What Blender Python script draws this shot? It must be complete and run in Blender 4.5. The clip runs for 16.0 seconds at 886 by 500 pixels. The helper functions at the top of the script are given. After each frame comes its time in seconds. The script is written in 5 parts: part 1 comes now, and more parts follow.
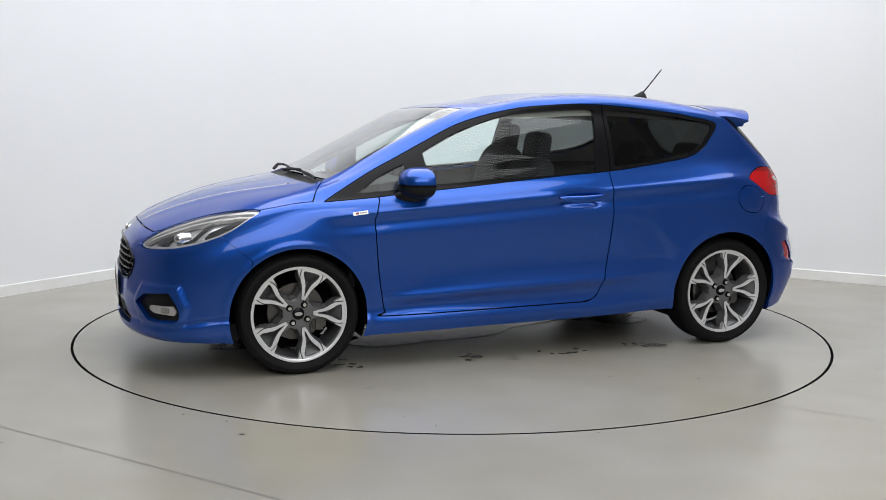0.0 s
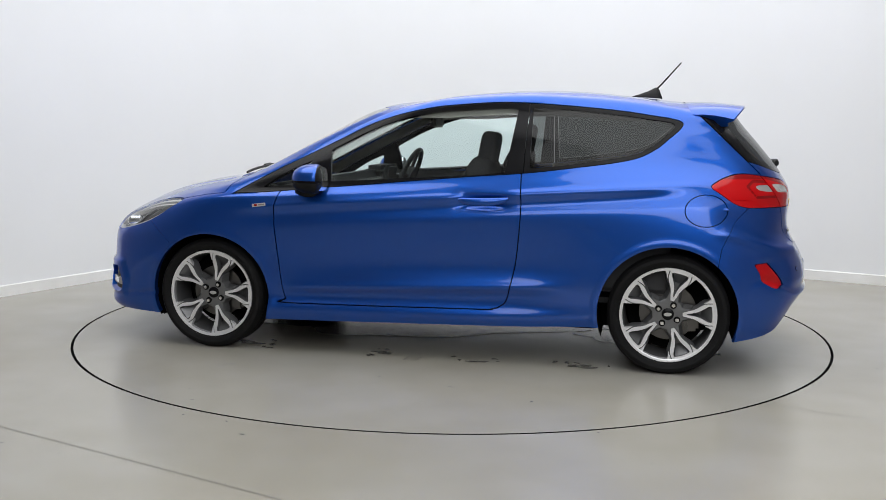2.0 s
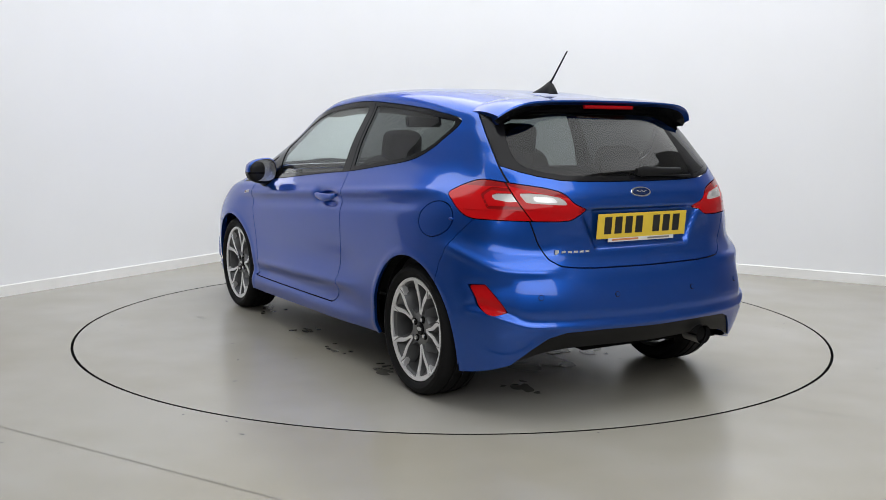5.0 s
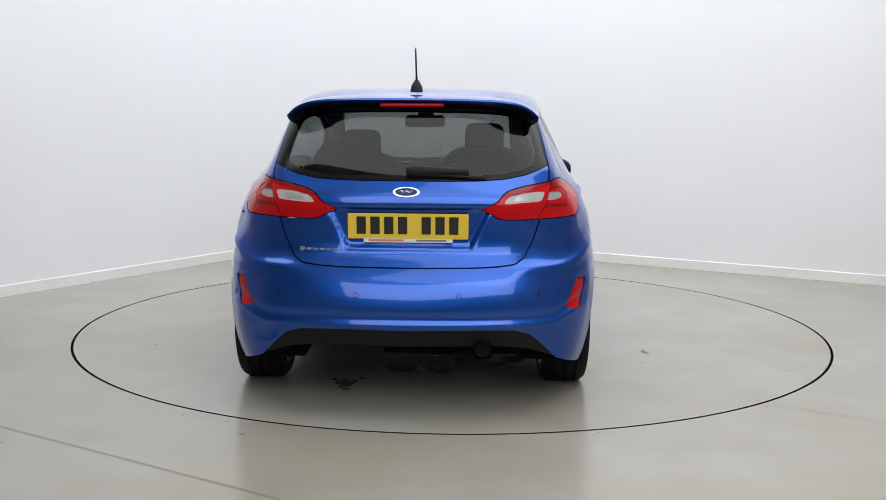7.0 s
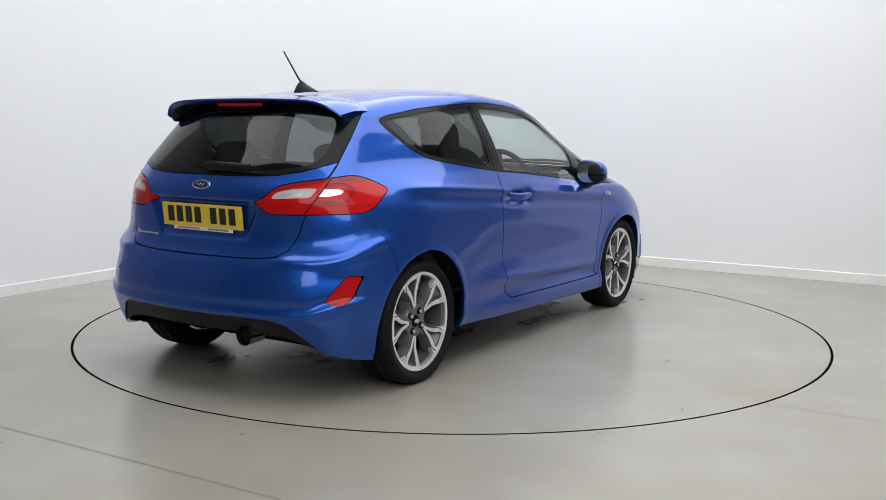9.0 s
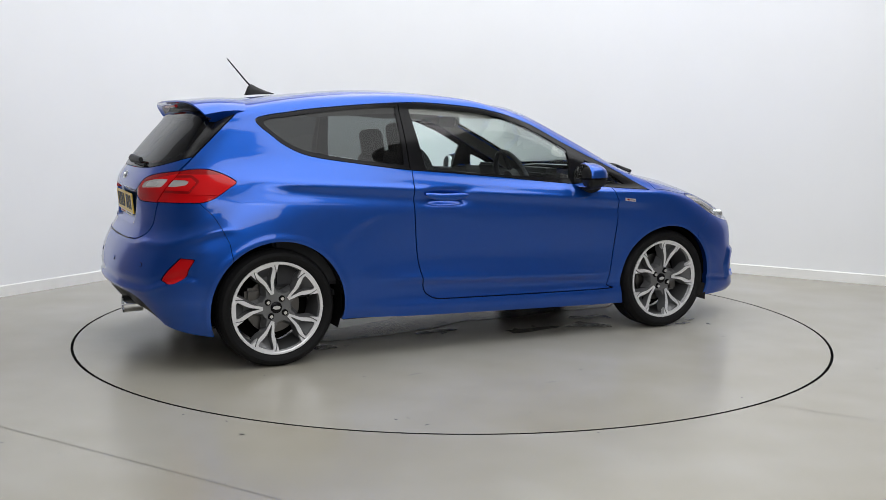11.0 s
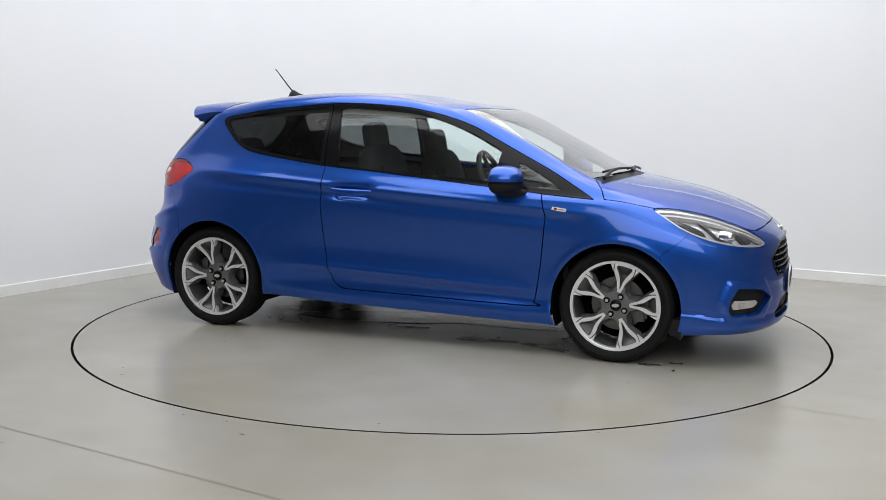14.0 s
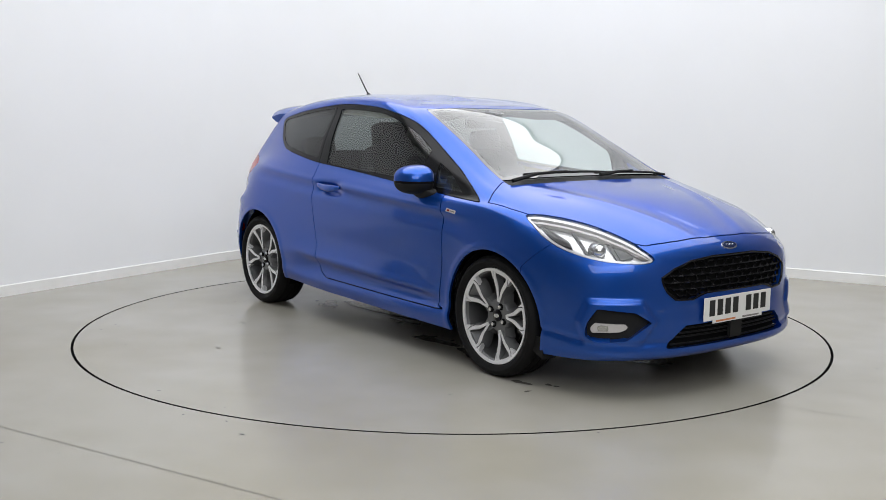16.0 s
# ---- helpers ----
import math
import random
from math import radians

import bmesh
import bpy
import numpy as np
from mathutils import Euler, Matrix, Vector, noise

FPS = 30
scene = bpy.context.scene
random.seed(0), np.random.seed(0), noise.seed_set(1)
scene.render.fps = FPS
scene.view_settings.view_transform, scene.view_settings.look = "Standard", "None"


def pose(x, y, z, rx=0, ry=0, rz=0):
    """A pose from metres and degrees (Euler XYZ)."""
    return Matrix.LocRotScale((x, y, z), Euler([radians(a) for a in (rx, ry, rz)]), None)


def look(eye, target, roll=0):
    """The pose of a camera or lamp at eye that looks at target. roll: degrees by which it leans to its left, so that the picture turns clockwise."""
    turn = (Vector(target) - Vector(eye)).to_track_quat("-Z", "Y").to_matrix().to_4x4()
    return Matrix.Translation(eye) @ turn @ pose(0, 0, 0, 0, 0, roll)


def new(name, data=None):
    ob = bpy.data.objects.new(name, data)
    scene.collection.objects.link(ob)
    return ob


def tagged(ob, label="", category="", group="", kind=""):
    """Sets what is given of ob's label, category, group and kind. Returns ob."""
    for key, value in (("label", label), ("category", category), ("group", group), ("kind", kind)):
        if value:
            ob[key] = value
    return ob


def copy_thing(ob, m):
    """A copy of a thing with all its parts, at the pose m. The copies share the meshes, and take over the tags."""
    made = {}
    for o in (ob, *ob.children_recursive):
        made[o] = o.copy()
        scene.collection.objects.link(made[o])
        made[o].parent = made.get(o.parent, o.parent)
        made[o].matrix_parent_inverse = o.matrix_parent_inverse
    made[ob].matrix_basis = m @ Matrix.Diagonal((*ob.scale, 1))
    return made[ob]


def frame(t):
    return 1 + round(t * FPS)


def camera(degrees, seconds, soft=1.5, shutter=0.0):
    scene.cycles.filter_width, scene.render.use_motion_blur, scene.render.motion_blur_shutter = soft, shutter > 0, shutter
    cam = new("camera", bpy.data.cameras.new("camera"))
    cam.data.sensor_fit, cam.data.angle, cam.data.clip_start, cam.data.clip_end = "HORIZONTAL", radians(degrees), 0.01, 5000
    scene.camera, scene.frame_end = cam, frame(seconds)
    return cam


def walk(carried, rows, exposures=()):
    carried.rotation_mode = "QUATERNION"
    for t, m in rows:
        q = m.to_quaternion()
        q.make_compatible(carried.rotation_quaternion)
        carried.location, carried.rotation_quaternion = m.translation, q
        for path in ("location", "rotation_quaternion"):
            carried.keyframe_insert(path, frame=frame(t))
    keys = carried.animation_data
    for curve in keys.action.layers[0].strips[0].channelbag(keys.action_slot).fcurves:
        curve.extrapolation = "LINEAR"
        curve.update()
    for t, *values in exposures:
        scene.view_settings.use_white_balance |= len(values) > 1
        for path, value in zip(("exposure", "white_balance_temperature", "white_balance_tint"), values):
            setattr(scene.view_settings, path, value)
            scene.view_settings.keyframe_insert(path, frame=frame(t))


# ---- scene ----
# The camera stands still; the car turns on its turntable.
cam = camera(48.55, 16.0, 0.75)
CAM = look((0.0, -6.154, 1.2646), (-0.05552, 0.0, 0.4664), 0.522)
walk(cam, [(0.0, CAM), (16.0, CAM)])

TURN_AT_7, TURN_RATE, CAR_SIDE = 89.71, -15.735, 0.1763
DISC_R = 2.256

# ---- light ----
world = bpy.data.worlds.new("studio_world")
scene.world = world
world.use_nodes = True
world.node_tree.nodes["Background"].inputs[0].default_value = (0.9, 0.95, 1.0, 1)
world.node_tree.nodes["Background"].inputs[1].default_value = 0.05


def area_lamp(name, x, y, z, sx, sy, watts, colour, turn, tilt=0.0):
    data = bpy.data.lights.new(name, "AREA")
    data.shape, data.size, data.size_y, data.energy, data.color = "RECTANGLE", sx, sy, watts, colour
    ob = new(name, data)
    ob.matrix_world = pose(x, y, z, tilt, 0, turn)
    return ob


LAMPS = ((0.45, -0.1, 6.0, 6.0, 274), (1.6, -5.0, 4.4, 3.0, 60))
for lx, ly, lsx, lsy, lw in LAMPS:
    area_lamp("softbox_lamp", lx, ly, 3.86, lsx, lsy, lw, (0.975, 0.985, 1.0), -29.9)
# a bank of softboxes above and behind the camera, turned to the car
area_lamp("front_softbox_lamp", 0.5, -6.1, 2.85, 5.0, 2.0, 84, (0.975, 0.985, 1.0), 4, 67)
# ---- materials ----
def material(name, colour=(0.8, 0.8, 0.8), rough=0.5, metal=0.0, **more):
    m = bpy.data.materials.new(name)
    m.use_nodes = True
    b = m.node_tree.nodes["Principled BSDF"]
    b.inputs["Base Color"].default_value = (*colour, 1)
    b.inputs["Roughness"].default_value = rough
    b.inputs["Metallic"].default_value = metal
    for key, value in more.items():
        b.inputs[key.replace("_", " ")].default_value = value
    return m


def node(m, kind, **values):
    n = m.node_tree.nodes.new(kind)
    for key, value in values.items():
        n.inputs[key.replace("_", " ")].default_value = value
    return n


def link(m, a, ao, b, bi):
    m.node_tree.links.new(a.outputs[ao], b.inputs[bi])


def vary(m, scale, dark, light, detail=4.0, low=0.35, high=0.65, socket="Base Color", where=None, stretch=(1, 1, 1)):
    """Noise between two values on a socket, in object space."""
    tc = node(m, "ShaderNodeTexCoord")
    mp = node(m, "ShaderNodeMapping", Scale=stretch)
    link(m, tc, "Object", mp, "Vector")
    n = node(m, "ShaderNodeTexNoise", Scale=scale, Detail=detail)
    link(m, mp, 0, n, "Vector")
    r = node(m, "ShaderNodeValToRGB")
    r.color_ramp.elements[0].position, r.color_ramp.elements[1].position = low, high
    r.color_ramp.elements[0].color = (*dark, 1) if hasattr(dark, "__len__") else (dark, dark, dark, 1)
    r.color_ramp.elements[1].color = (*light, 1) if hasattr(light, "__len__") else (light, light, light, 1)
    link(m, n, "Fac", r, "Fac")
    b = m.node_tree.nodes["Principled BSDF"]
    link(m, r, "Color", b, socket)
    return r


def relief(m, scale, strength, distance=0.002, detail=3.0):
    tc = node(m, "ShaderNodeTexCoord")
    n = node(m, "ShaderNodeTexNoise", Scale=scale, Detail=detail)
    link(m, tc, "Object", n, "Vector")
    bump = node(m, "ShaderNodeBump", Strength=strength, Distance=distance)
    link(m, n, "Fac", bump, "Height")
    link(m, bump, 0, m.node_tree.nodes["Principled BSDF"], "Normal")


def layered(m, colours, rough=None):
    """Base colour from three noises: broad stains, blotches, grain. colours: (low, high) factors per layer."""
    b = m.node_tree.nodes["Principled BSDF"]
    base = tuple(b.inputs["Base Color"].default_value)
    tc = node(m, "ShaderNodeTexCoord")
    last = None
    for scale, detail, dark, light in colours:
        n = node(m, "ShaderNodeTexNoise", Scale=scale, Detail=detail)
        link(m, tc, "Object", n, "Vector")
        r = node(m, "ShaderNodeValToRGB")
        r.color_ramp.elements[0].position, r.color_ramp.elements[1].position = 0.3, 0.7
        r.color_ramp.elements[0].color = (*dark, 1)
        r.color_ramp.elements[1].color = (*light, 1)
        link(m, n, "Fac", r, "Fac")
        mix = m.node_tree.nodes.new("ShaderNodeMix")
        mix.data_type, mix.blend_type = "RGBA", "MULTIPLY"
        mix.inputs[0].default_value = 1.0
        if last is None:
            mix.inputs[6].default_value = base
        else:
            m.node_tree.links.new(last.outputs[2], mix.inputs[6])
        m.node_tree.links.new(r.outputs[0], mix.inputs[7])
        last = mix
    m.node_tree.links.new(last.outputs[2], b.inputs["Base Color"])


WALL = material("white_wall_paint", (0.80, 0.81, 0.825), 0.65)
layered(WALL, [(0.35, 2, (0.975, 0.975, 0.985), (1.0, 1.0, 1.0)), (2.2, 5, (0.985, 0.985, 0.98), (1.0, 1.0, 1.0))])
relief(WALL, 60, 0.05)
SKIRT = material("skirting_paint", (0.82, 0.82, 0.81), 0.4)
layered(SKIRT, [(3.0, 4, (0.93, 0.925, 0.91), (1.0, 1.0, 1.0))])
# grey for wall out of view, standing in for an unlit part of the room
DARKWALL = material("darkened_unseen_wall", (0.33, 0.33, 0.34), 0.85)
layered(DARKWALL, [(1.5, 4, (0.8, 0.8, 0.8), (1, 1, 1))])
CEIL = material("ceiling_paint", (0.75, 0.75, 0.75), 0.8)
FLOOR = material("grey_epoxy_floor", (0.378, 0.367, 0.338), 0.34)
layered(FLOOR, [(0.5, 3, (0.82, 0.785, 0.68), (1.0, 1.0, 1.0)), (4.0, 6, (0.95, 0.945, 0.93), (1.0, 1.0, 1.0)), (240, 2, (0.93, 0.93, 0.93), (1.0, 1.0, 1.0))])
vary(FLOOR, 0.9, 0.21, 0.27, detail=1.5, low=0.2, high=0.8, socket="Roughness")
relief(FLOOR, 130, 0.06)
GAP = material("dark_gap", (0.008, 0.008, 0.008), 0.85, 0.0, Specular_IOR_Level=0.05)
CRACK = material("floor_joint", (0.16, 0.15, 0.13), 0.7)
SPECK = material("grit", (0.03, 0.028, 0.025), 0.6)
# wet floor tone, made darker to paint in shade beneath the car
WET_SHADE = material("water_film_and_shade", (0.13, 0.125, 0.112), 0.24)
layered(WET_SHADE, [(3.0, 3, (0.75, 0.75, 0.72), (1.0, 1.0, 1.0))])

BLUE = material("blue_metallic_paint", (0.0065, 0.075, 0.40), 0.32, 0.80, Specular_Tint=(0.20, 0.36, 0.68, 1.0), Coat_Weight=1.0, Coat_Roughness=0.05, Coat_IOR=1.48)
n_fl = node(BLUE, "ShaderNodeTexNoise", Scale=900.0, Detail=2.0)
tc_fl = node(BLUE, "ShaderNodeTexCoord")
link(BLUE, tc_fl, "Object", n_fl, "Vector")
b_fl = node(BLUE, "ShaderNodeBump", Strength=0.08, Distance=0.001)
link(BLUE, n_fl, "Fac", b_fl, "Height")
link(BLUE, b_fl, 0, BLUE.node_tree.nodes["Principled BSDF"], "Normal")
BLACK = material("gloss_black_trim", (0.006, 0.006, 0.007), 0.18, 0.0, Specular_IOR_Level=0.15)
MATT = material("matt_black_plastic", (0.010, 0.010, 0.0105), 0.5, 0.0, Specular_IOR_Level=0.2)
relief(MATT, 500, 0.15, 0.0005)
UNDER = material("underbody_black", (0.007, 0.007, 0.007), 0.9, 0.0, Specular_IOR_Level=0.05)
RUBBER = material("tyre_rubber", (0.008, 0.008, 0.0085), 0.65, 0.0, Specular_IOR_Level=0.14)
relief(RUBBER, 180, 0.15, 0.001)
ALLOY = material("machined_alloy", (0.80, 0.80, 0.81), 0.32, 0.45)
layered(ALLOY, [(30, 3, (0.93, 0.93, 0.93), (1, 1, 1))])
ANTHRACITE = material("anthracite_alloy_paint", (0.17, 0.172, 0.176), 0.38, 0.55)
STEEL = material("brake_steel", (0.15, 0.145, 0.14), 0.35, 1.0)
CHROME = material("chrome", (0.80, 0.81, 0.82), 0.10, 1.0)
SILVER = material("satin_silver", (0.6, 0.6, 0.6), 0.3, 0.6)
LAMPSILVER = material("lamp_reflector", (0.78, 0.78, 0.79), 0.2, 0.6)
LAMPGREY = material("grey_lamp_bezel", (0.030, 0.030, 0.032), 0.3)


def glass(name, tint, rough=0.0, reflect=0.0, grazing=0.7):
    m = bpy.data.materials.new(name)
    m.use_nodes = True
    t = m.node_tree
    t.nodes.clear()
    out = t.nodes.new("ShaderNodeOutputMaterial")
    see = t.nodes.new("ShaderNodeBsdfTransparent")
    see.inputs[0].default_value = (*tint, 1)
    shine = t.nodes.new("ShaderNodeBsdfGlossy")
    shine.inputs["Roughness"].default_value = rough
    mix = t.nodes.new("ShaderNodeMixShader")
    lw = t.nodes.new("ShaderNodeLayerWeight")
    lw.inputs[0].default_value = 0.5
    up = t.nodes.new("ShaderNodeMath")
    up.operation = "POWER"
    up.inputs[1].default_value = 4.0
    add = t.nodes.new("ShaderNodeMath")
    add.operation = "MULTIPLY_ADD"
    add.inputs[1].default_value, add.inputs[2].default_value = grazing, 0.05 + reflect
    add.use_clamp = True
    t.links.new(lw.outputs["Facing"], up.inputs[0])
    t.links.new(up.outputs[0], add.inputs[0])
    t.links.new(add.outputs[0], mix.inputs[0])
    t.links.new(see.outputs[0], mix.inputs[1])
    t.links.new(shine.outputs[0], mix.inputs[2])
    t.links.new(mix.outputs[0], out.inputs[0])
    return m


CLEAR = glass("green_tinted_glass", (0.88, 0.965, 0.95))
SCREEN = glass("windscreen_glass", (0.86, 0.92, 0.89), reflect=0.05, grazing=1.2)
PRIVACY = glass("privacy_glass", (0.155, 0.167, 0.165), reflect=-0.02)
BORDER = material("printed_glass_border", (0.006, 0.006, 0.006), 0.05, 0.0, Coat_Weight=1.0, Coat_Roughness=0.02)
LENS = glass("clear_lens", (0.93, 0.94, 0.95))
REDLENS = material("red_tail_lens", (0.46, 0.004, 0.006), 0.09, 0.0, Specular_IOR_Level=0.3)
REDDARK = material("dark_red_lens", (0.22, 0.003, 0.004), 0.10, 0.0, Specular_IOR_Level=0.4)
WHITELENS = material("frosted_white_lens", (0.44, 0.42, 0.41), 0.2)
FABRIC = material("charcoal_seat_fabric", (0.018, 0.018, 0.020), 0.9, 0.0, Specular_IOR_Level=0.15)
layered(FABRIC, [(9, 3, (0.8, 0.8, 0.8), (1, 1, 1))])
PILLAR = material("grey_pillar_trim", (0.13, 0.125, 0.115), 0.8)
DASH = material("grey_dash_plastic", (0.036, 0.036, 0.038), 0.6, 0.0, Specular_IOR_Level=0.25)
HEADLINER = material("pale_headliner", (0.27, 0.255, 0.23), 0.9)
YELLOW = material("yellow_plate", (0.78, 0.55, 0.05), 0.35)
WHITEPLATE = material("white_plate", (0.78, 0.78, 0.76), 0.35)
INK = material("plate_ink", (0.012, 0.012, 0.012), 0.5)
GREYINK = material("grey_ink", (0.22, 0.21, 0.20), 0.5)
ORANGEINK = material("orange_ink", (0.6, 0.22, 0.08), 0.5)
BADGE = material("dark_blue_badge", (0.010, 0.025, 0.09), 0.2, 0.3)


# ---- mesh helpers ----
def mesh_ob(name, verts, faces, mat, parent=None, label="", smooth=False):
    me = bpy.data.meshes.new(name)
    me.from_pydata([tuple(map(float, v)) for v in verts], [], [tuple(map(int, f)) for f in faces])
    me.update()
    for m in mat if isinstance(mat, (list, tuple)) else [mat]:
        me.materials.append(m)
    if smooth:
        me.shade_smooth()
    ob = new(name, me)
    if parent:
        ob.parent = parent
    if label:
        ob["label"] = label
    return ob


def part(name, bm, mat, parent=None, label="", smooth=None):
    """Links a bmesh as one mesh object under a thing or a part. smooth: angle in degrees."""
    bmesh.ops.recalc_face_normals(bm, faces=bm.faces)
    me = bpy.data.meshes.new(name)
    bm.to_mesh(me)
    bm.free()
    for m in mat if isinstance(mat, (list, tuple)) else [mat]:
        me.materials.append(m)
    if smooth:
        me.shade_smooth()
        me.set_sharp_from_angle(angle=radians(smooth))
    ob = new(name, me)
    if parent:
        ob.parent = parent
    if label:
        ob["label"] = label
    return ob


def box(bm, cx, cy, cz, sx, sy, sz, m=None, bevel=0.0, mat=0):
    r = bmesh.ops.create_cube(bm, size=1.0, matrix=(m or Matrix()) @ Matrix.LocRotScale((cx, cy, cz), None, (sx, sy, sz)))
    fs = {f for v in r["verts"] for f in v.link_faces}
    if bevel:
        es = {e for v in r["verts"] for e in v.link_edges}
        b = bmesh.ops.bevel(bm, geom=list(es), offset=bevel, segments=2, affect="EDGES")
        fs = set(b["faces"]) | {f for f in fs if f.is_valid}
    for f in fs:
        f.material_index = mat


def cyl(bm, r1, r2, depth, m, seg=32, mat=0, caps=True):
    r = bmesh.ops.create_cone(bm, cap_ends=caps, segments=seg, radius1=r1, radius2=r2, depth=depth, matrix=m)
    for f in {f for v in r["verts"] for f in v.link_faces}:
        f.material_index = mat


def prism(bm, outline, m, depth, mat=0, bevel=0.0):
    """An outline (a, b) in the plane of m's x and y, extruded along m's z."""
    vs = [bm.verts.new(m @ Vector((a, b, 0))) for a, b in outline]
    f = bm.faces.new(vs)
    f.material_index = mat
    r = bmesh.ops.extrude_face_region(bm, geom=[f])
    top = [v for v in r["geom"] if isinstance(v, bmesh.types.BMVert)]
    d = m.to_3x3() @ Vector((0, 0, depth))
    bmesh.ops.translate(bm, verts=top, vec=d)
    tf = [g for g in r["geom"] if isinstance(g, bmesh.types.BMFace)]
    for g in {g for v in top for g in v.link_faces}:
        g.material_index = mat
    if bevel:
        es = {e for g in tf for e in g.edges}
        b = bmesh.ops.bevel(bm, geom=list(es), offset=bevel, segments=2, affect="EDGES")
        for g in b["faces"]:
            g.material_index = mat


def tube(bm, pts, r, seg=8, mat=0, closed=False, r2=None):
    pts = [Vector(p) for p in pts]
    rings = []
    n = len(pts)
    for i, p in enumerate(pts):
        a = pts[(i - 1) % n] if closed or i else p
        b = pts[(i + 1) % n] if closed or i < n - 1 else p
        d = (b - a).normalized()
        s = d.cross(Vector((0, 0, 1)))
        s = s.normalized() if s.length > 1e-3 else d.cross(Vector((1, 0, 0))).normalized()
        q = s.cross(d)
        rr = r if r2 is None else r + (r2 - r) * i / (n - 1)
        rings.append([bm.verts.new(p + rr * (math.cos(2 * math.pi * k / seg) * s + math.sin(2 * math.pi * k / seg) * q)) for k in range(seg)])
    for i in range(n if closed else n - 1):
        A, B = rings[i], rings[(i + 1) % n]
        for k in range(seg):
            bm.faces.new((A[k], A[(k + 1) % seg], B[(k + 1) % seg], B[k])).material_index = mat
    if not closed:
        bm.faces.new(rings[0]).material_index = mat
        bm.faces.new(rings[-1]).material_index = mat


# ---- the studio: a square room with rounded corners ----
CORNER, ALONG_A, ALONG_B = Vector((-1.108, 4.35, 0)), Vector((-0.505, -0.863, 0)).normalized(), Vector((0.863, -0.505, 0)).normalized()
LEN_A, LEN_B, ROUND, ROOM_H = 11.2, 9.6, 2.1, 3.9


def rounded_room(inset):
    """The room's outline, counter-clockwise in (a, b), moved inwards by inset."""
    out = []
    for (ca, cb), t0 in (((0, 0), 180), ((1, 0), 270), ((1, 1), 0), ((0, 1), 90)):
        r = ROUND if (ca, cb) == (0, 0) else 0.25
        oa, ob_ = (r, LEN_A - r)[ca], (r, LEN_B - r)[cb]
        for k in range(33):
            t = radians(t0 + 90 * k / 32)
            p = CORNER + ALONG_A * (oa + (r - inset) * math.cos(t)) + ALONG_B * (ob_ + (r - inset) * math.sin(t))
            if k == 0 and out:
                q = out[-1]
                out += [q + (p - q) * i / 10 for i in range(1, 10)]
            out.append(p)
    q, p = out[-1], out[0]
    return out + [q + (p - q) * i / 10 for i in range(1, 10)]


def wall_band(name, inset0, inset1, z0, z1, mat, label, rim=0.0):
    a, b = rounded_room(inset0), rounded_room(inset1)
    n = len(a)
    verts = [(p.x, p.y, z0) for p in b] + [(p.x, p.y, z1 - rim) for p in b] + [(p.x, p.y, z1) for p in rounded_room(inset1 - rim)] + [(p.x, p.y, z1) for p in a] + [(p.x, p.y, z0) for p in a]
    faces = []
    for j in range(5):
        for k in range(n):
            k2 = (k + 1) % n
            faces.append((j * n + k, j * n + k2, (j + 1) % 5 * n + k2, (j + 1) % 5 * n + k))
    ob = mesh_ob(name, verts, faces, mat, smooth=False)
    ob.data.shade_smooth()
    ob.data.set_sharp_from_angle(angle=radians(30))
    return tagged(ob, label, "wall" if name == "wall" else "skirting board", kind="structure")


wall_ob = wall_band("wall", -0.12, 0.0, 0.0, ROOM_H, WALL, "smooth white painted studio wall with a rounded corner")
# unseen walls beside and behind the camera, greyed to darken the car's reflections
wall_ob.data.materials.append(DARKWALL)
for f in wall_ob.data.polygons:
    rel = f.center - CORNER
    if rel.dot(ALONG_A) > 5.0 or rel.dot(ALONG_B) > 6.0:
        f.material_index = 1
wall_band("baseboard", 0.002, 0.016, 0.0, 0.082, SKIRT, "white painted skirting board along the studio wall", 0.006)


def flat_ring(name, inner, outer, z, mat, label, category):
    n = len(inner)
    verts = [(x, y, z) for x, y in inner] + [(x, y, z) for x, y in outer] + [(x, y, z - 0.05) for x, y in inner]
    faces = [(k, n + k, n + (k + 1) % n, (k + 1) % n) for k in range(n)] + [(k, (k + 1) % n, 2 * n + (k + 1) % n, 2 * n + k) for k in range(n)]
    ob = mesh_ob(name, verts, faces, [mat, GAP])
    for f in list(ob.data.polygons)[n:]:
        f.material_index = 1
    return tagged(ob, label, category, kind="structure")


SEG = 240
circle = [(math.cos(2 * math.pi * k / SEG), math.sin(2 * math.pi * k / SEG)) for k in range(SEG)]
flat_ring("floor", [(x * (DISC_R + 0.015), y * (DISC_R + 0.015)) for x, y in circle], [(x * 14, y * 14) for x, y in circle], 0.0, FLOOR,
          "grey polished concrete studio floor with faint stains", "floor")
pit = bmesh.new()
cyl(pit, DISC_R + 0.05, DISC_R + 0.05, 0.04, pose(0, 0, -0.062), SEG)
tagged(part("turntable_pit", pit, GAP), "dark recess beneath the turntable in the floor", "floor", kind="structure")
top = rounded_room(-0.12)
tagged(mesh_ob("ceiling", [(p.x, p.y, ROOM_H) for p in top] + [(p.x, p.y, ROOM_H + 0.1) for p in top],
               [tuple(range(len(top)))[::-1], tuple(range(len(top), 2 * len(top)))] + [(k, (k + 1) % len(top), len(top) + (k + 1) % len(top), len(top) + k) for k in range(len(top))], CEIL),
       "plain white studio ceiling", "ceiling", kind="structure")

bm = bmesh.new()
cyl(bm, DISC_R, DISC_R, 0.04, pose(0, 0, -0.02), SEG)
for f in bm.faces:
    f.material_index = 0 if abs(f.normal.z) > 0.5 else 1
turntable = tagged(part("turntable", bm, [FLOOR, GAP]), "round grey motor turntable flush with the floor", "turntable")


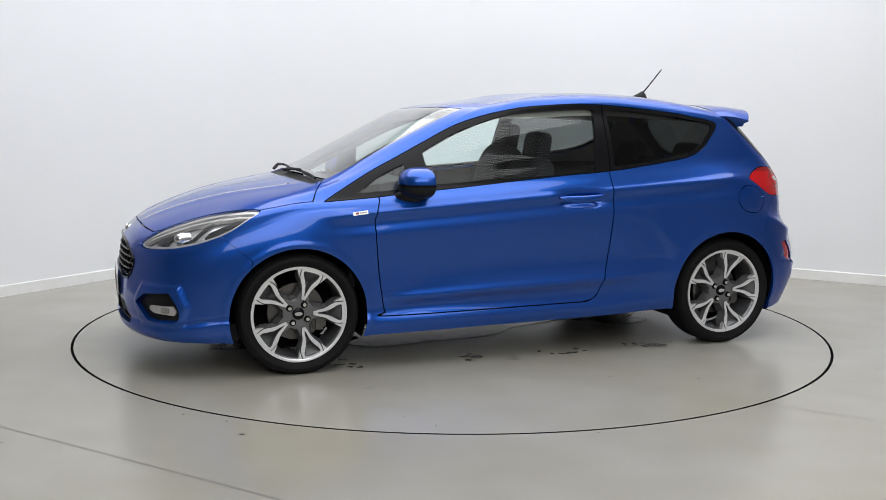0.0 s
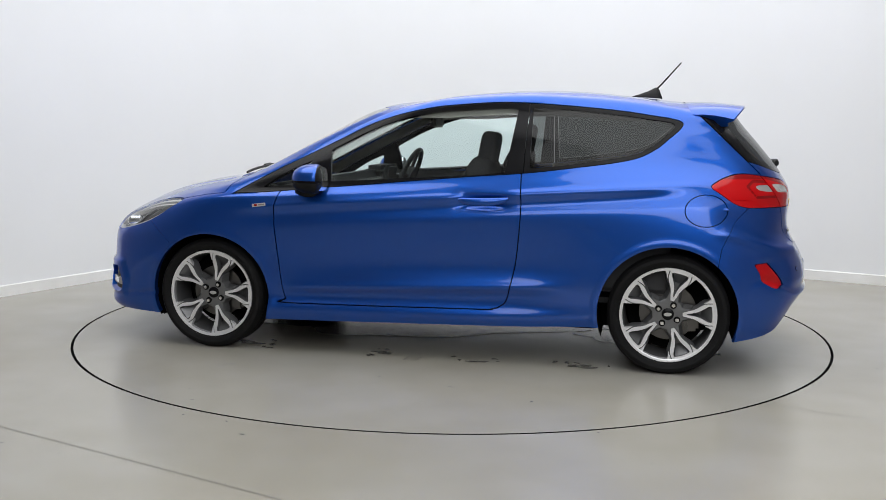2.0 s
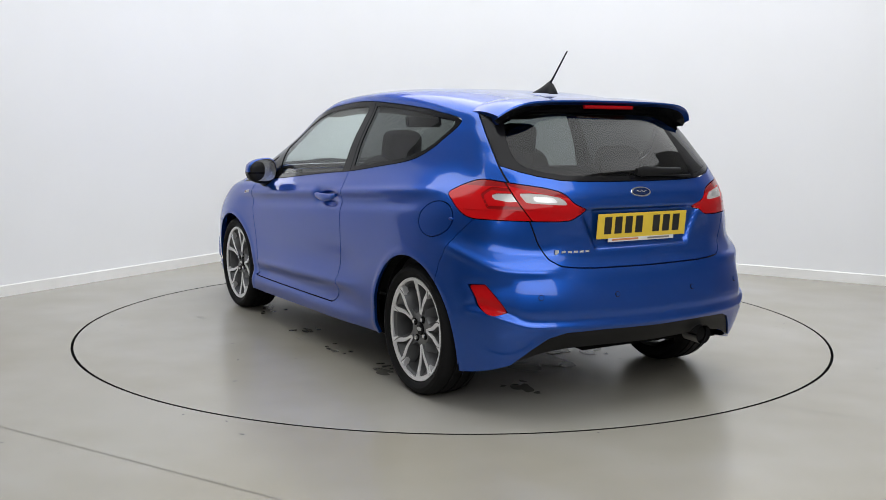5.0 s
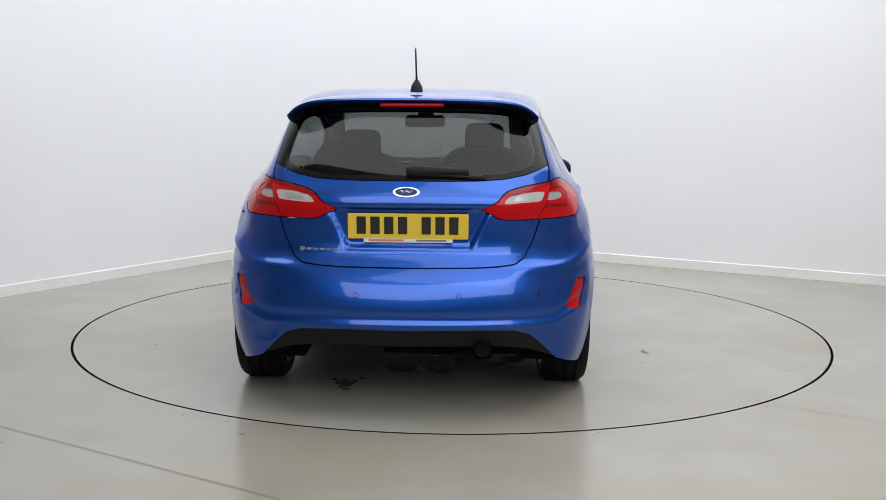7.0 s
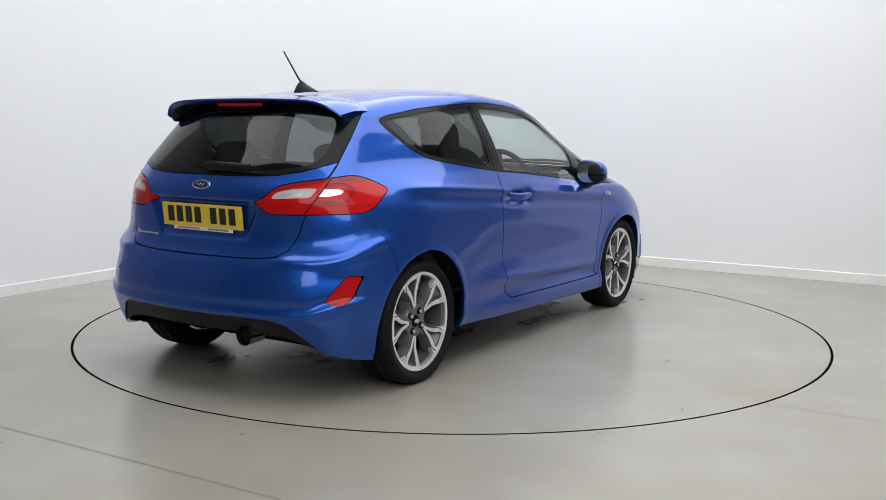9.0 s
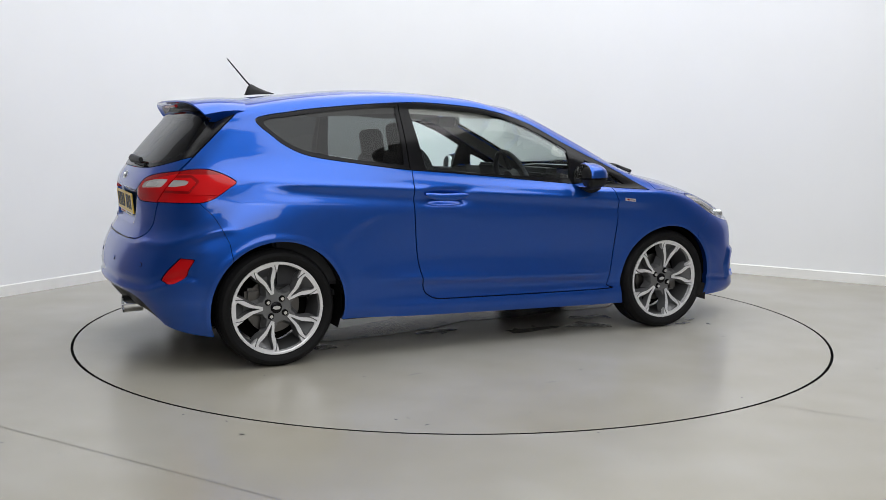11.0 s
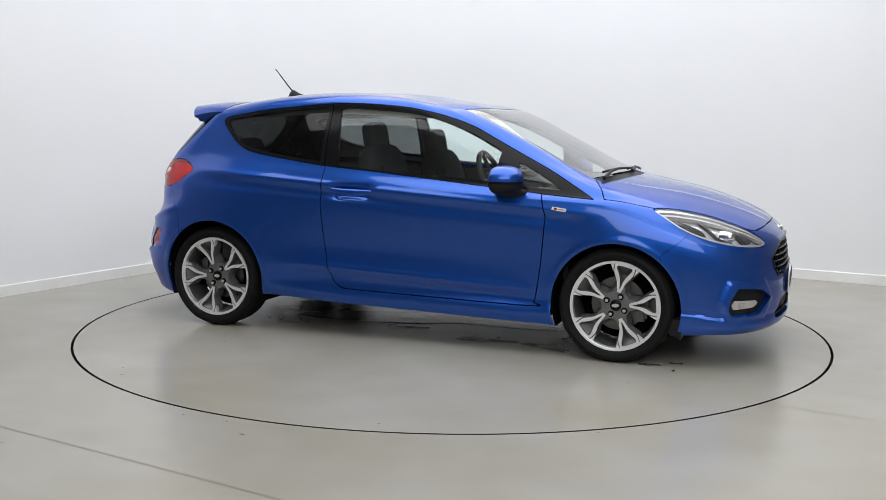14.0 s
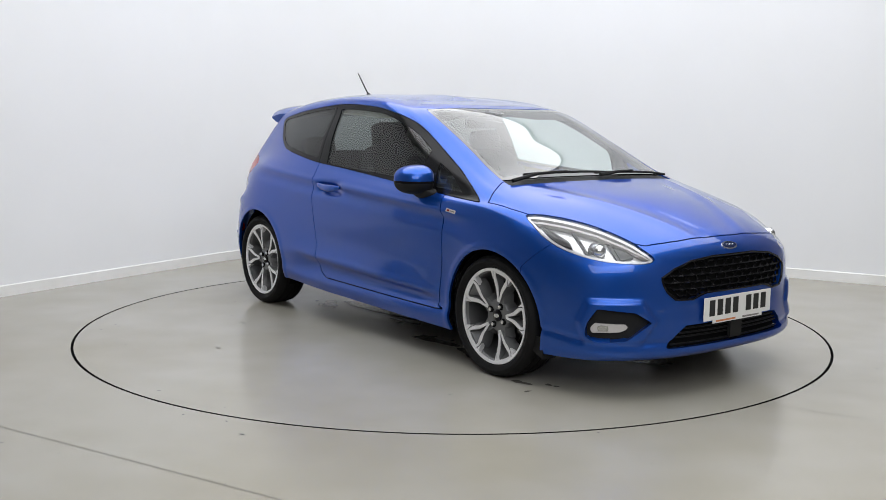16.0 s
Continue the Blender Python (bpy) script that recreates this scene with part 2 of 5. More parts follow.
# ---- the car's body surface: feature lines running from the nose round the side to the tail ----
def pchip(t, p, s):
    """Monotone cubic through the rows of p at t, read at s."""
    h = np.diff(t)
    d = np.diff(p, axis=0) / h[:, None]
    m = np.zeros_like(p)
    w1, w2 = 2 * h[1:] + h[:-1], h[1:] + 2 * h[:-1]
    ok = d[:-1] * d[1:] > 0
    with np.errstate(divide="ignore", invalid="ignore"):
        hm = (w1 + w2)[:, None] / (w1[:, None] / d[:-1] + w2[:, None] / d[1:])
    # a mean slope where the line bends gently, flat only at true turning points
    mean = (d[:-1] * h[1:, None] + d[1:] * h[:-1, None]) / (h[1:] + h[:-1])[:, None]
    m[1:-1] = np.where(ok, 0.5 * hm + 0.5 * mean, 0.35 * mean)
    m[0], m[-1] = d[0], d[-1]
    i = np.clip(np.searchsorted(t, s, side="right") - 1, 0, len(h) - 1)
    u = ((s - t[i]) / h[i])[:, None]
    hh = h[i][:, None]
    return ((1 + 2 * u) * (1 - u) ** 2 * p[i] + u * (1 - u) ** 2 * hh * m[i] + u * u * (3 - 2 * u) * p[i + 1] + u * u * (u - 1) * hh * m[i + 1])


RINGS = []


def ring(*stations):
    RINGS.append(np.array(stations, float))


# stations: nose, nose quarter, front corner (2), ahead of front wheel, front axle, door front, door middle, door rear,
# ahead of rear wheel, rear axle, behind rear wheel, rear corner, tail quarter, tail
ring((1.985, 0, .19), (1.965, .35, .19), (1.895, .57, .19), (1.80, .70, .185), (1.52, .80, .178), (1.166, .82, .18), (.80, .835, .182), (.1, .835, .195), (-.56, .835, .21),
     (-.95, .83, .225), (-1.327, .82, .22), (-1.64, .79, .175), (-1.87, .70, .215), (-1.97, .5, .285), (-2.0, 0, .295))
ring((2.025, 0, .215), (2.0, .35, .215), (1.925, .58, .215), (1.825, .72, .215), (1.52, .818, .225), (1.166, .84, .25), (.80, .86, .258), (.1, .864, .265), (-.56, .864, .275),
     (-.95, .858, .285), (-1.327, .845, .28), (-1.645, .815, .24), (-1.885, .72, .275), (-1.995, .5, .318), (-2.025, 0, .325))
ring((2.01, 0, .25), (1.985, .35, .25), (1.91, .58, .25), (1.81, .72, .255), (1.52, .818, .27), (1.166, .85, .29), (.80, .828, .285), (.1, .824, .292), (-.56, .828, .303),
     (-.95, .85, .315), (-1.327, .86, .32), (-1.645, .828, .30), (-1.895, .728, .315), (-2.01, .5, .352), (-2.045, 0, .357))
ring((2.012, 0, .36), (1.987, .35, .36), (1.90, .58, .365), (1.80, .72, .37), (1.51, .828, .38), (1.166, .862, .40), (.80, .838, .37), (.1, .855, .388), (-.56, .862, .41),
     (-.95, .865, .42), (-1.327, .868, .42), (-1.645, .842, .40), (-1.91, .738, .40), (-2.04, .5, .40), (-2.072, 0, .405))
ring((2.005, 0, .48), (1.98, .35, .48), (1.89, .58, .48), (1.785, .72, .485), (1.50, .836, .50), (1.166, .868, .52), (.80, .838, .49), (.1, .836, .495), (-.56, .842, .51),
     (-.95, .862, .52), (-1.327, .872, .53), (-1.645, .845, .52), (-1.89, .738, .51), (-2.03, .5, .51), (-2.06, 0, .51))
ring((1.985, 0, .64), (1.955, .35, .635), (1.875, .58, .62), (1.775, .71, .61), (1.48, .836, .63), (1.166, .868, .66), (.80, .85, .65), (.1, .85, .66), (-.56, .853, .67),
     (-.95, .86, .68), (-1.327, .867, .69), (-1.625, .832, .68), (-1.84, .726, .655), (-1.985, .5, .628), (-2.012, 0, .625))
ring((1.925, 0, .712), (1.895, .35, .708), (1.815, .57, .695), (1.71, .695, .69), (1.45, .815, .73), (1.166, .852, .77), (.80, .858, .785), (.1, .86, .80), (-.56, .86, .815),
     (-.95, .857, .82), (-1.327, .85, .83), (-1.60, .806, .815), (-1.785, .717, .79), (-1.92, .5, .75), (-1.945, 0, .74))
ring((1.84, 0, .768), (1.81, .35, .760), (1.73, .56, .745), (1.62, .68, .765), (1.40, .785, .80), (1.166, .832, .84), (.85, .848, .855), (.1, .848, .88), (-.56, .848, .905),
     (-.95, .845, .915), (-1.327, .825, .925), (-1.585, .765, .925), (-1.77, .69, .92), (-1.924, .5, .905), (-1.957, 0, .90))
ring((1.55, 0, .884), (1.52, .35, .872), (1.47, .55, .856), (1.40, .65, .853), (1.28, .735, .860), (1.13, .78, .876), (.93, .802, .882), (.1, .802, .945), (-.56, .802, 1.005),
     (-.95, .782, 1.03), (-1.28, .740, 1.04), (-1.52, .695, 1.035), (-1.73, .645, 1.03), (-1.875, .45, 1.006), (-1.918, 0, 1.0))
ring((1.08, 0, .978), (1.06, .30, .976), (1.04, .50, .970), (1.01, .62, .963), (.965, .69, .962), (.87, .722, .985), (.70, .735, 1.02), (.09, .748, 1.12), (-.565, .748, 1.16),
     (-.95, .718, 1.165), (-1.25, .685, 1.155), (-1.47, .650, 1.14), (-1.65, .61, 1.13), (-1.785, .42, 1.12), (-1.825, 0, 1.12))
ring((.70, 0, 1.162), (.69, .28, 1.162), (.665, .46, 1.159), (.63, .58, 1.152), (.575, .632, 1.15), (.52, .652, 1.155), (.44, .662, 1.17), (.05, .682, 1.27), (-.57, .670, 1.315),
     (-.94, .650, 1.30), (-1.19, .634, 1.275), (-1.40, .612, 1.25), (-1.55, .58, 1.24), (-1.675, .40, 1.245), (-1.715, 0, 1.25))
ring((.305, 0, 1.353), (.295, .28, 1.353), (.26, .44, 1.351), (.205, .53, 1.344), (.16, .577, 1.342), (.11, .60, 1.35), (.04, .612, 1.362), (-.15, .62, 1.392), (-.58, .62, 1.41),
     (-.90, .592, 1.397), (-1.12, .574, 1.378), (-1.30, .560, 1.354), (-1.44, .54, 1.335), (-1.57, .38, 1.352), (-1.60, 0, 1.36))
ring((.05, 0, 1.392), (.04, .2, 1.392), (.02, .30, 1.391), (-.02, .37, 1.389), (-.06, .40, 1.392), (-.12, .42, 1.400), (-.2, .43, 1.411), (-.35, .435, 1.430), (-.6, .435, 1.440),
     (-.8, .43, 1.436), (-.98, .42, 1.424), (-1.13, .40, 1.408), (-1.25, .36, 1.395), (-1.35, .25, 1.390), (-1.38, 0, 1.389))
ring(*[(-.15 - .95 * k / 14, 0, 1.454 - .16 * (.40 - .95 * k / 14) ** 2) for k in range(15)])

NU, NV = 390, 260


def body_grid():
    P = np.array(RINGS)
    # the rear corners are drawn in, most of all at the bumper
    for k, pull in enumerate((0.034, 0.034, 0.034, 0.032, 0.028, 0.020, 0.016, 0.014, 0.008)):
        P[k, 12, 0] += pull
        P[k, 13, 0] += pull
        P[k, 11, 1] -= 0.15 * pull
        P[k, 12, 1] -= 0.15 * pull
    # shared parameters: mean chord lengths
    du = np.linalg.norm(np.diff(P[:11], axis=1), axis=2).mean(0)
    tu = np.concatenate([[0], np.cumsum(du)])
    dv = np.linalg.norm(np.diff(P, axis=0), axis=2)[:, 2:13].mean(1)
    tv = np.concatenate([[0], np.cumsum(np.maximum(dv, 0.03))])
    su, sv = np.linspace(0, tu[-1], NU), np.linspace(0, tv[-1], NV)
    flip = np.array([1, -1, 1])
    rows = []
    for k in range(len(P)):
        q = np.concatenate([P[k, 1:3][::-1] * flip, P[k], P[k, -3:-1][::-1] * flip])
        t = np.concatenate([-tu[1:3][::-1], tu, 2 * tu[-1] - tu[-3:-1][::-1]])
        rows.append(pchip(t, q, su))
    R = np.array(rows)
    G = np.stack([pchip(tv, R[:, i], sv) for i in range(NU)], 0)
    # soften: a few rounds of smoothing along both ways, held at the open edge and mirrored at the middle
    for _ in range(28):
        E = np.concatenate([G[1:2] * flip, G, G[-2:-1] * flip], 0)
        G2 = 0.5 * G + 0.25 * (E[:-2] + E[2:])
        F = np.concatenate([G2[:, :1], G2, G2[:, -2:-1] * flip], 1)
        G3 = 0.5 * G2 + 0.25 * (F[:, :-2] + F[:, 2:])
        G3[:, 0] = G2[:, 0]
        G = G3
    G[0, :, 1] = 0
    G[-1, :, 1] = 0
    G[:, -1, 1] = 0
    return G, su, sv, tu, tv


GRID, SU, SV, TU, TV = body_grid()


# ---- pressed shapes in the panels ----
def bump_grid():
    G = GRID
    du, dv = np.gradient(G, axis=0), np.gradient(G, axis=1)
    N = np.cross(du, dv)
    N /= np.maximum(np.linalg.norm(N, axis=2, keepdims=True), 1e-9)
    x, y, z = G[..., 0], G[..., 1], G[..., 2]

    def bell(a, w):
        return np.exp(-(a / w) ** 2)

    def fade(a, lo, hi):
        k = np.clip((a - lo) / (hi - lo), 0, 1)
        return k * k * (3 - 2 * k)

    side = fade(y, 0.66, 0.74)
    d = np.zeros_like(x)
    # shoulder line rising to the tail lamps, hollow beneath it
    zc = 0.815 - 0.068 * (x - 0.7)
    along = fade(x, -1.55, -1.2) * (1 - fade(x, 0.75, 1.1))
    d += side * along * (0.009 * bell(z - zc, 0.020) - 0.013 * bell(z - zc + 0.052, 0.036))
    # crease low on the door
    zl = 0.385 - 0.042 * x
    low = fade(x, -0.85, -0.5) * (1 - fade(x, 0.55, 0.8))
    d += side * low * (0.009 * bell(z - zl - 0.012, 0.022) - 0.010 * bell(z - zl + 0.04, 0.032))
    # wheel arch lips
    for ax, az, r in ((1.166, .298, .348), (-1.322, .306, .353)):
        rr = np.hypot(x - ax, z - az) - r
        d += side * (0.004 * bell(rr - 0.012, 0.018))
    # ribs along the bonnet
    yr = 0.56 - 0.36 * (1.06 - x) / (1.06 - 1.88)
    d += (z > 0.66) * fade(x, 1.05, 1.2) * (1 - fade(x, 1.8, 1.93)) * (0.005 * bell(y - yr, 0.04) - 0.003 * bell(y - yr + 0.09, 0.06))
    # raised frame round the fog lamps
    q = x - y
    fog = np.maximum.reduce([0.93 + 0.5 * (0.36 - z) * (z < 0.36) + 0.6 * (z - 0.36) * (z > 0.36) - q, q - 1.44 + 1.0 * np.abs(z - 0.365), z - 0.463, 0.262 - z])
    d += (x > 1.5) * 0.014 * fade(-fog, -0.014, 0.014)
    # groove over the splitter lip
    d += fade(x, 1.42, 1.5) * (-0.009) * bell(z - 0.268 - 0.03 * fade(-x, -1.8, -1.5), 0.012)
    # number plate bay in the tailgate and a ledge over it
    bay = np.maximum.reduce([z - 0.900, 0.725 - z, y - 0.285 - 0.5 * (z - 0.76)])
    d += (x < -1.6) * (-0.020 * fade(-bay, -0.008, 0.014))
    # hollow for the rear reflectors and a line along the rear bumper
    zb = 0.418 + 0.06 * fade(y, 0.6, 0.8)
    d += (x < -1.75) * (0.006 * bell(z - zb + 0.012, 0.012) - 0.006 * bell(z - zb - 0.02, 0.02))
    # ridge from the tailgate's lower corner up to the wheel arch, hollow between it and the tail lamp, pocket of the reflector
    zr = 0.640 + 0.085 * fade(x, -1.90, -1.58)
    corner = fade(y, 0.42, 0.55) * (1 - fade(x, -1.66, -1.50))
    d += corner * (0.010 * bell(z - zr, 0.022) - 0.011 * bell(z - zr - 0.075, 0.05))
    d += (x < -1.62) * (-0.009) * np.exp(-((y - 0.735) / 0.075) ** 4 - ((z - 0.525) / 0.072) ** 6)
    # hollow behind the door handle
    d += side * (-0.024) * np.exp(-((x + 0.37) / 0.125) ** 4 - ((z - 0.862) / 0.040) ** 4)
    return G + N * d[..., None]


SMOOTH_GRID = GRID
GRID = bump_grid()


class Sheet:
    """A polygon mesh with a (u, v) per corner point, cut along level lines of fields."""

    def __init__(self, V, UV, F):
        self.V, self.UV, self.F = V, UV, F

    def split(self, d):
        """Cuts along d = 0; d holds a value per point. Returns the parts with d < 0 and d > 0."""
        d = np.where(np.abs(d) < 1e-7, 1e-7, d)
        V, UV, made = list(self.V), list(self.UV), {}
        neg, pos = [], []
        sign = d > 0

        def mid(a, b):
            key = (a, b) if a < b else (b, a)
            if key not in made:
                k = d[a] / (d[a] - d[b])
                made[key] = len(V)
                V.append(self.V[a] + k * (self.V[b] - self.V[a]))
                UV.append(self.UV[a] + k * (self.UV[b] - self.UV[a]))
            return made[key]

        for f in self.F:
            s = [bool(sign[i]) for i in f]
            if all(s):
                pos.append(f)
            elif not any(s):
                neg.append(f)
            else:
                fn, fp = [], []
                for k, a in enumerate(f):
                    b = f[(k + 1) % len(f)]
                    (fp if s[k] else fn).append(a)
                    if s[k] != sign[b]:
                        m = mid(a, b)
                        fn.append(m), fp.append(m)
                if len(fn) > 2:
                    neg.append(tuple(fn))
                if len(fp) > 2:
                    pos.append(tuple(fp))
        V, UV = np.array(V), np.array(UV)
        return Sheet(V, UV, neg), Sheet(V, UV, pos)

    def field(self, fn):
        return fn(self.V, self.UV)

    def compact(self):
        used = sorted({i for f in self.F for i in f})
        at = {a: b for b, a in enumerate(used)}
        return Sheet(self.V[used], self.UV[used], [tuple(at[i] for i in f) for f in self.F])

    def take(self, fn, gap=0.0):
        """Takes the part inside fn < 0 out of this sheet, leaving an open joint of that width. Returns the part."""
        inside, rest = self.split(self.field(fn))
        inside, rest = inside.compact(), rest.compact()
        if gap:
            inside = inside.split(inside.field(lambda v, uv: fn(v, uv) + gap / 2))[0].compact()
            rest = rest.split(rest.field(lambda v, uv: fn(v, uv) - gap / 2))[1].compact()
        self.V, self.UV, self.F = rest.V, rest.UV, rest.F
        return inside

    def mirrored(self):
        return Sheet(self.V * np.array([1, -1, 1]), self.UV, [tuple(reversed(f)) for f in self.F])

    def both(self):
        m = self.mirrored()
        n = len(self.V)
        return Sheet(np.concatenate([self.V, m.V]), np.concatenate([self.UV, m.UV]), list(self.F) + [tuple(i + n for i in f) for f in m.F])


def smooth_outline(pts, per=8):
    """A closed smooth line through the points (Catmull-Rom); repeat a point for a sharp corner."""
    P = np.array(pts, float)
    n, out = len(P), []
    for i in range(n):
        a, b, c, d = P[i - 1], P[i], P[(i + 1) % n], P[(i + 2) % n]
        if np.allclose(b, c):
            continue
        for k in range(per):
            t = k / per
            out.append(0.5 * (2 * b + (c - a) * t + (2 * a - 5 * b + 4 * c - d) * t * t + (3 * b - a - 3 * c + d) * t ** 3))
    return np.array(out)


def inside_distance(Q, poly):
    """Signed distance of points Q to a closed polygon, negative inside."""
    best = np.full(len(Q), 1e9)
    inside = np.zeros(len(Q), bool)
    A, B = poly, np.roll(poly, -1, 0)
    for a, b in zip(A, B):
        ab = b - a
        L = ab @ ab
        if L < 1e-14:
            continue
        k = np.clip(((Q - a) @ ab) / L, 0, 1)
        best = np.minimum(best, ((Q - a - k[:, None] * ab) ** 2).sum(1))
        if a[1] != b[1]:
            cross = (a[1] > Q[:, 1]) != (b[1] > Q[:, 1])
            inside ^= cross & (Q[:, 0] < (b[0] - a[0]) * (Q[:, 1] - a[1]) / (b[1] - a[1]) + a[0])
    d = np.sqrt(best)
    return np.where(inside, -d, d)


def outline_field(axes, pts, keep=None, sharp=False):
    """A field from an outline in two axes (0 x, 1 y, 2 z), holding only where keep(v) < 0."""
    poly = np.array(pts, float) if sharp else smooth_outline(pts)
    lo, hi = poly.min(0) - 0.06, poly.max(0) + 0.06

    def fn(v, uv):
        Q = axes(v) if callable(axes) else v[:, list(axes)]
        d = np.full(len(v), 0.06)
        near = ((Q > lo) & (Q < hi)).all(1)
        if near.any():
            d[near] = np.minimum(inside_distance(Q[near], poly), 0.06)
        return np.maximum(d, keep(v)) if keep else d
    return fn


def circle_field(x, z, r):
    return lambda v, uv: np.hypot(v[:, 0] - x, v[:, 2] - z) - r


def skin(name, sheet, mat, parent, label="", rim=0.012, lift=0.0):
    """A sheet as a part with a folded-in rim along its open edges."""
    s = sheet.compact()
    me = bpy.data.meshes.new(name)
    V = [Vector(v) for v in s.V]
    bm = bmesh.new()
    vs = [bm.verts.new(v) for v in V]
    for f in s.F:
        try:
            bm.faces.new([vs[i] for i in f])
        except ValueError:
            pass
    bmesh.ops.remove_doubles(bm, verts=bm.verts, dist=0.00025)
    bm.normal_update()
    if lift:
        for v, n in [(v, v.normal.copy()) for v in bm.verts]:
            v.co += n * lift
    if rim:
        edges = [e for e in bm.edges if e.is_boundary]
        normals = {v: v.normal.copy() for e in edges for v in e.verts}
        r = bmesh.ops.extrude_edge_only(bm, edges=edges)
        fresh = [g for g in r["geom"] if isinstance(g, bmesh.types.BMVert)]
        old = {}
        for v in normals:
            old[tuple(round(c, 6) for c in v.co)] = normals[v]
        for v in fresh:
            n = old.get(tuple(round(c, 6) for c in v.co))
            if n:
                v.co -= n * rim
    bm.to_mesh(me)
    bm.free()
    me.materials.append(mat)
    me.shade_smooth()
    me.set_sharp_from_angle(angle=radians(40))
    ob = new(name, me)
    ob.parent = parent
    if label:
        ob["label"] = label
    return ob


from mathutils.bvhtree import BVHTree


def body_tree():
    V = np.concatenate([GRID.reshape(-1, 3), GRID.reshape(-1, 3) * np.array([1, -1, 1])])
    n = NU * NV
    F = [(i * NV + j, (i + 1) * NV + j, (i + 1) * NV + j + 1, i * NV + j + 1) for i in range(NU - 1) for j in range(NV - 1)]
    return BVHTree.FromPolygons([tuple(v) for v in V], F + [tuple(k + n for k in reversed(f)) for f in F])


TREE = body_tree()


def on_body(start, way, off=0.0):
    """Where a ray from outside first meets the body, moved off along the normal, and the normal."""
    p, n, _, _ = TREE.ray_cast(Vector(start), Vector(way))
    if n.dot(Vector(way)) > 0:
        n = -n
    return p + n * off, n


def frame_on(start, way, up=(0, 0, 1), off=0.0):
    """A pose on the body: z out of the surface, y up along it."""
    p, n = on_body(start, way, off)
    u = (Vector(up) - n * n.dot(Vector(up))).normalized()
    r = u.cross(n)
    return Matrix(((r.x, u.x, n.x, p.x), (r.y, u.y, n.y, p.y), (r.z, u.z, n.z, p.z), (0, 0, 0, 1)))


# ---- the car: panels ----
def thing(name, label, category, group=""):
    return tagged(new(name), label, category, group)


car = thing("hatchback_car", "metallic blue three-door hatchback car standing on the turntable", "car")
AXLE_F, AXLE_R, HUB_Z, TYRE_R, HUB_Y = 1.166, -1.327, 0.306, 0.308, 0.788

F0 = [(i * NV + j, (i + 1) * NV + j, (i + 1) * NV + j + 1, i * NV + j + 1) for i in range(NU - 1) for j in range(NV - 1)]
UV0 = np.stack(np.meshgrid(SU, SV, indexing="ij"), -1).reshape(-1, 2)
shell = Sheet(GRID.reshape(-1, 3).copy(), UV0, F0)


def on_side(v):
    return 0.45 - v[:, 1]


def at_rear(v):
    return v[:, 0] + 1.38


def at_front(v):
    return 1.3 - v[:, 0]


def rear_wrap(v):
    return np.stack([v[:, 0] + v[:, 1] - 0.011 * np.clip((-1.62 - v[:, 0]) / 0.15, 0, 1), v[:, 2]], 1)


def front_wrap(v):
    return np.stack([v[:, 0] - v[:, 1], v[:, 2]], 1)


def copy_of(s):
    return Sheet(s.V.copy(), s.UV.copy(), list(s.F))


def both_sides(name, sheet, mat, label="", **kw):
    return skin(name, sheet, mat, car, label, **kw), skin(name, sheet.mirrored(), mat, car, label, **kw)


roof_sheet = Sheet(shell.V, shell.UV, shell.F).split(TV[10] + 0.02 - shell.UV[:, 1])[0].compact()
low_sheet = Sheet(shell.V, shell.UV, shell.F).split(shell.UV[:, 1] - TV[8] + 0.02)[0].compact()

shell.take(circle_field(AXLE_F, 0.298, 0.346))
shell.take(circle_field(AXLE_R + 0.005, 0.306, 0.351))
low_sheet.take(circle_field(AXLE_F, 0.298, 0.36))
low_sheet.take(circle_field(AXLE_R + 0.005, 0.306, 0.36))

# side windows in their black surround
dlo = shell.take(outline_field((0, 2), [(1.035, .868), (1.035, .868), (.8, .884), (.59, .904), (.29, .931), (-.008, .96), (-.305, .987), (-.60, 1.011), (-.895, 1.049), (-1.06, 1.073), (-1.16, 1.098),
                                        (-1.245, 1.143), (-1.30, 1.19), (-1.36, 1.245), (-1.365, 1.278), (-1.30, 1.297), (-1.2, 1.312), (-1.058, 1.333), (-.757, 1.360), (-.455, 1.374), (-.153, 1.356),
                                        (-.002, 1.334), (.149, 1.299), (.30, 1.247), (.453, 1.171), (.606, 1.095), (.8, 1.0)], on_side), 0.004)
quarter = dlo.take(lambda v, uv: v[:, 0] + 0.572 + 0.03 * (v[:, 2] - 1.0), 0.005)
door_glass = dlo.take(outline_field((0, 2), [(.47, .945), (.47, .945), (.1, .968), (-.25, .99), (-.478, 1.01), (-.478, 1.01), (-.525, 1.338), (-.525, 1.338), (-.45, 1.345), (-.15, 1.328), (0, 1.306),
                                             (.15, 1.267), (.30, 1.21), (.42, 1.15), (.49, 1.112), (.49, 1.112)]), 0.002)
sail_glass = dlo.take(outline_field((0, 2), [(.86, .906), (.86, .906), (.62, .925), (.62, .925), (.60, 1.05), (.60, 1.05), (.72, .995)]), 0.002)
quarter_glass = quarter.take(outline_field((0, 2), [(-.605, 1.036), (-.605, 1.036), (-.75, 1.050), (-.895, 1.070), (-1.05, 1.094), (-1.15, 1.119), (-1.23, 1.160), (-1.29, 1.210), (-1.328, 1.25),
                                                    (-1.31, 1.274), (-1.2, 1.290), (-1.05, 1.311), (-.8, 1.336), (-.605, 1.348), (-.605, 1.348)]), 0.002)
both_sides("door_window_surround", dlo, BLACK, "black door window surround and mirror panel", rim=0.02)
both_sides("quarter_window_surround", quarter, BLACK, "black rear side window surround", rim=0.02)
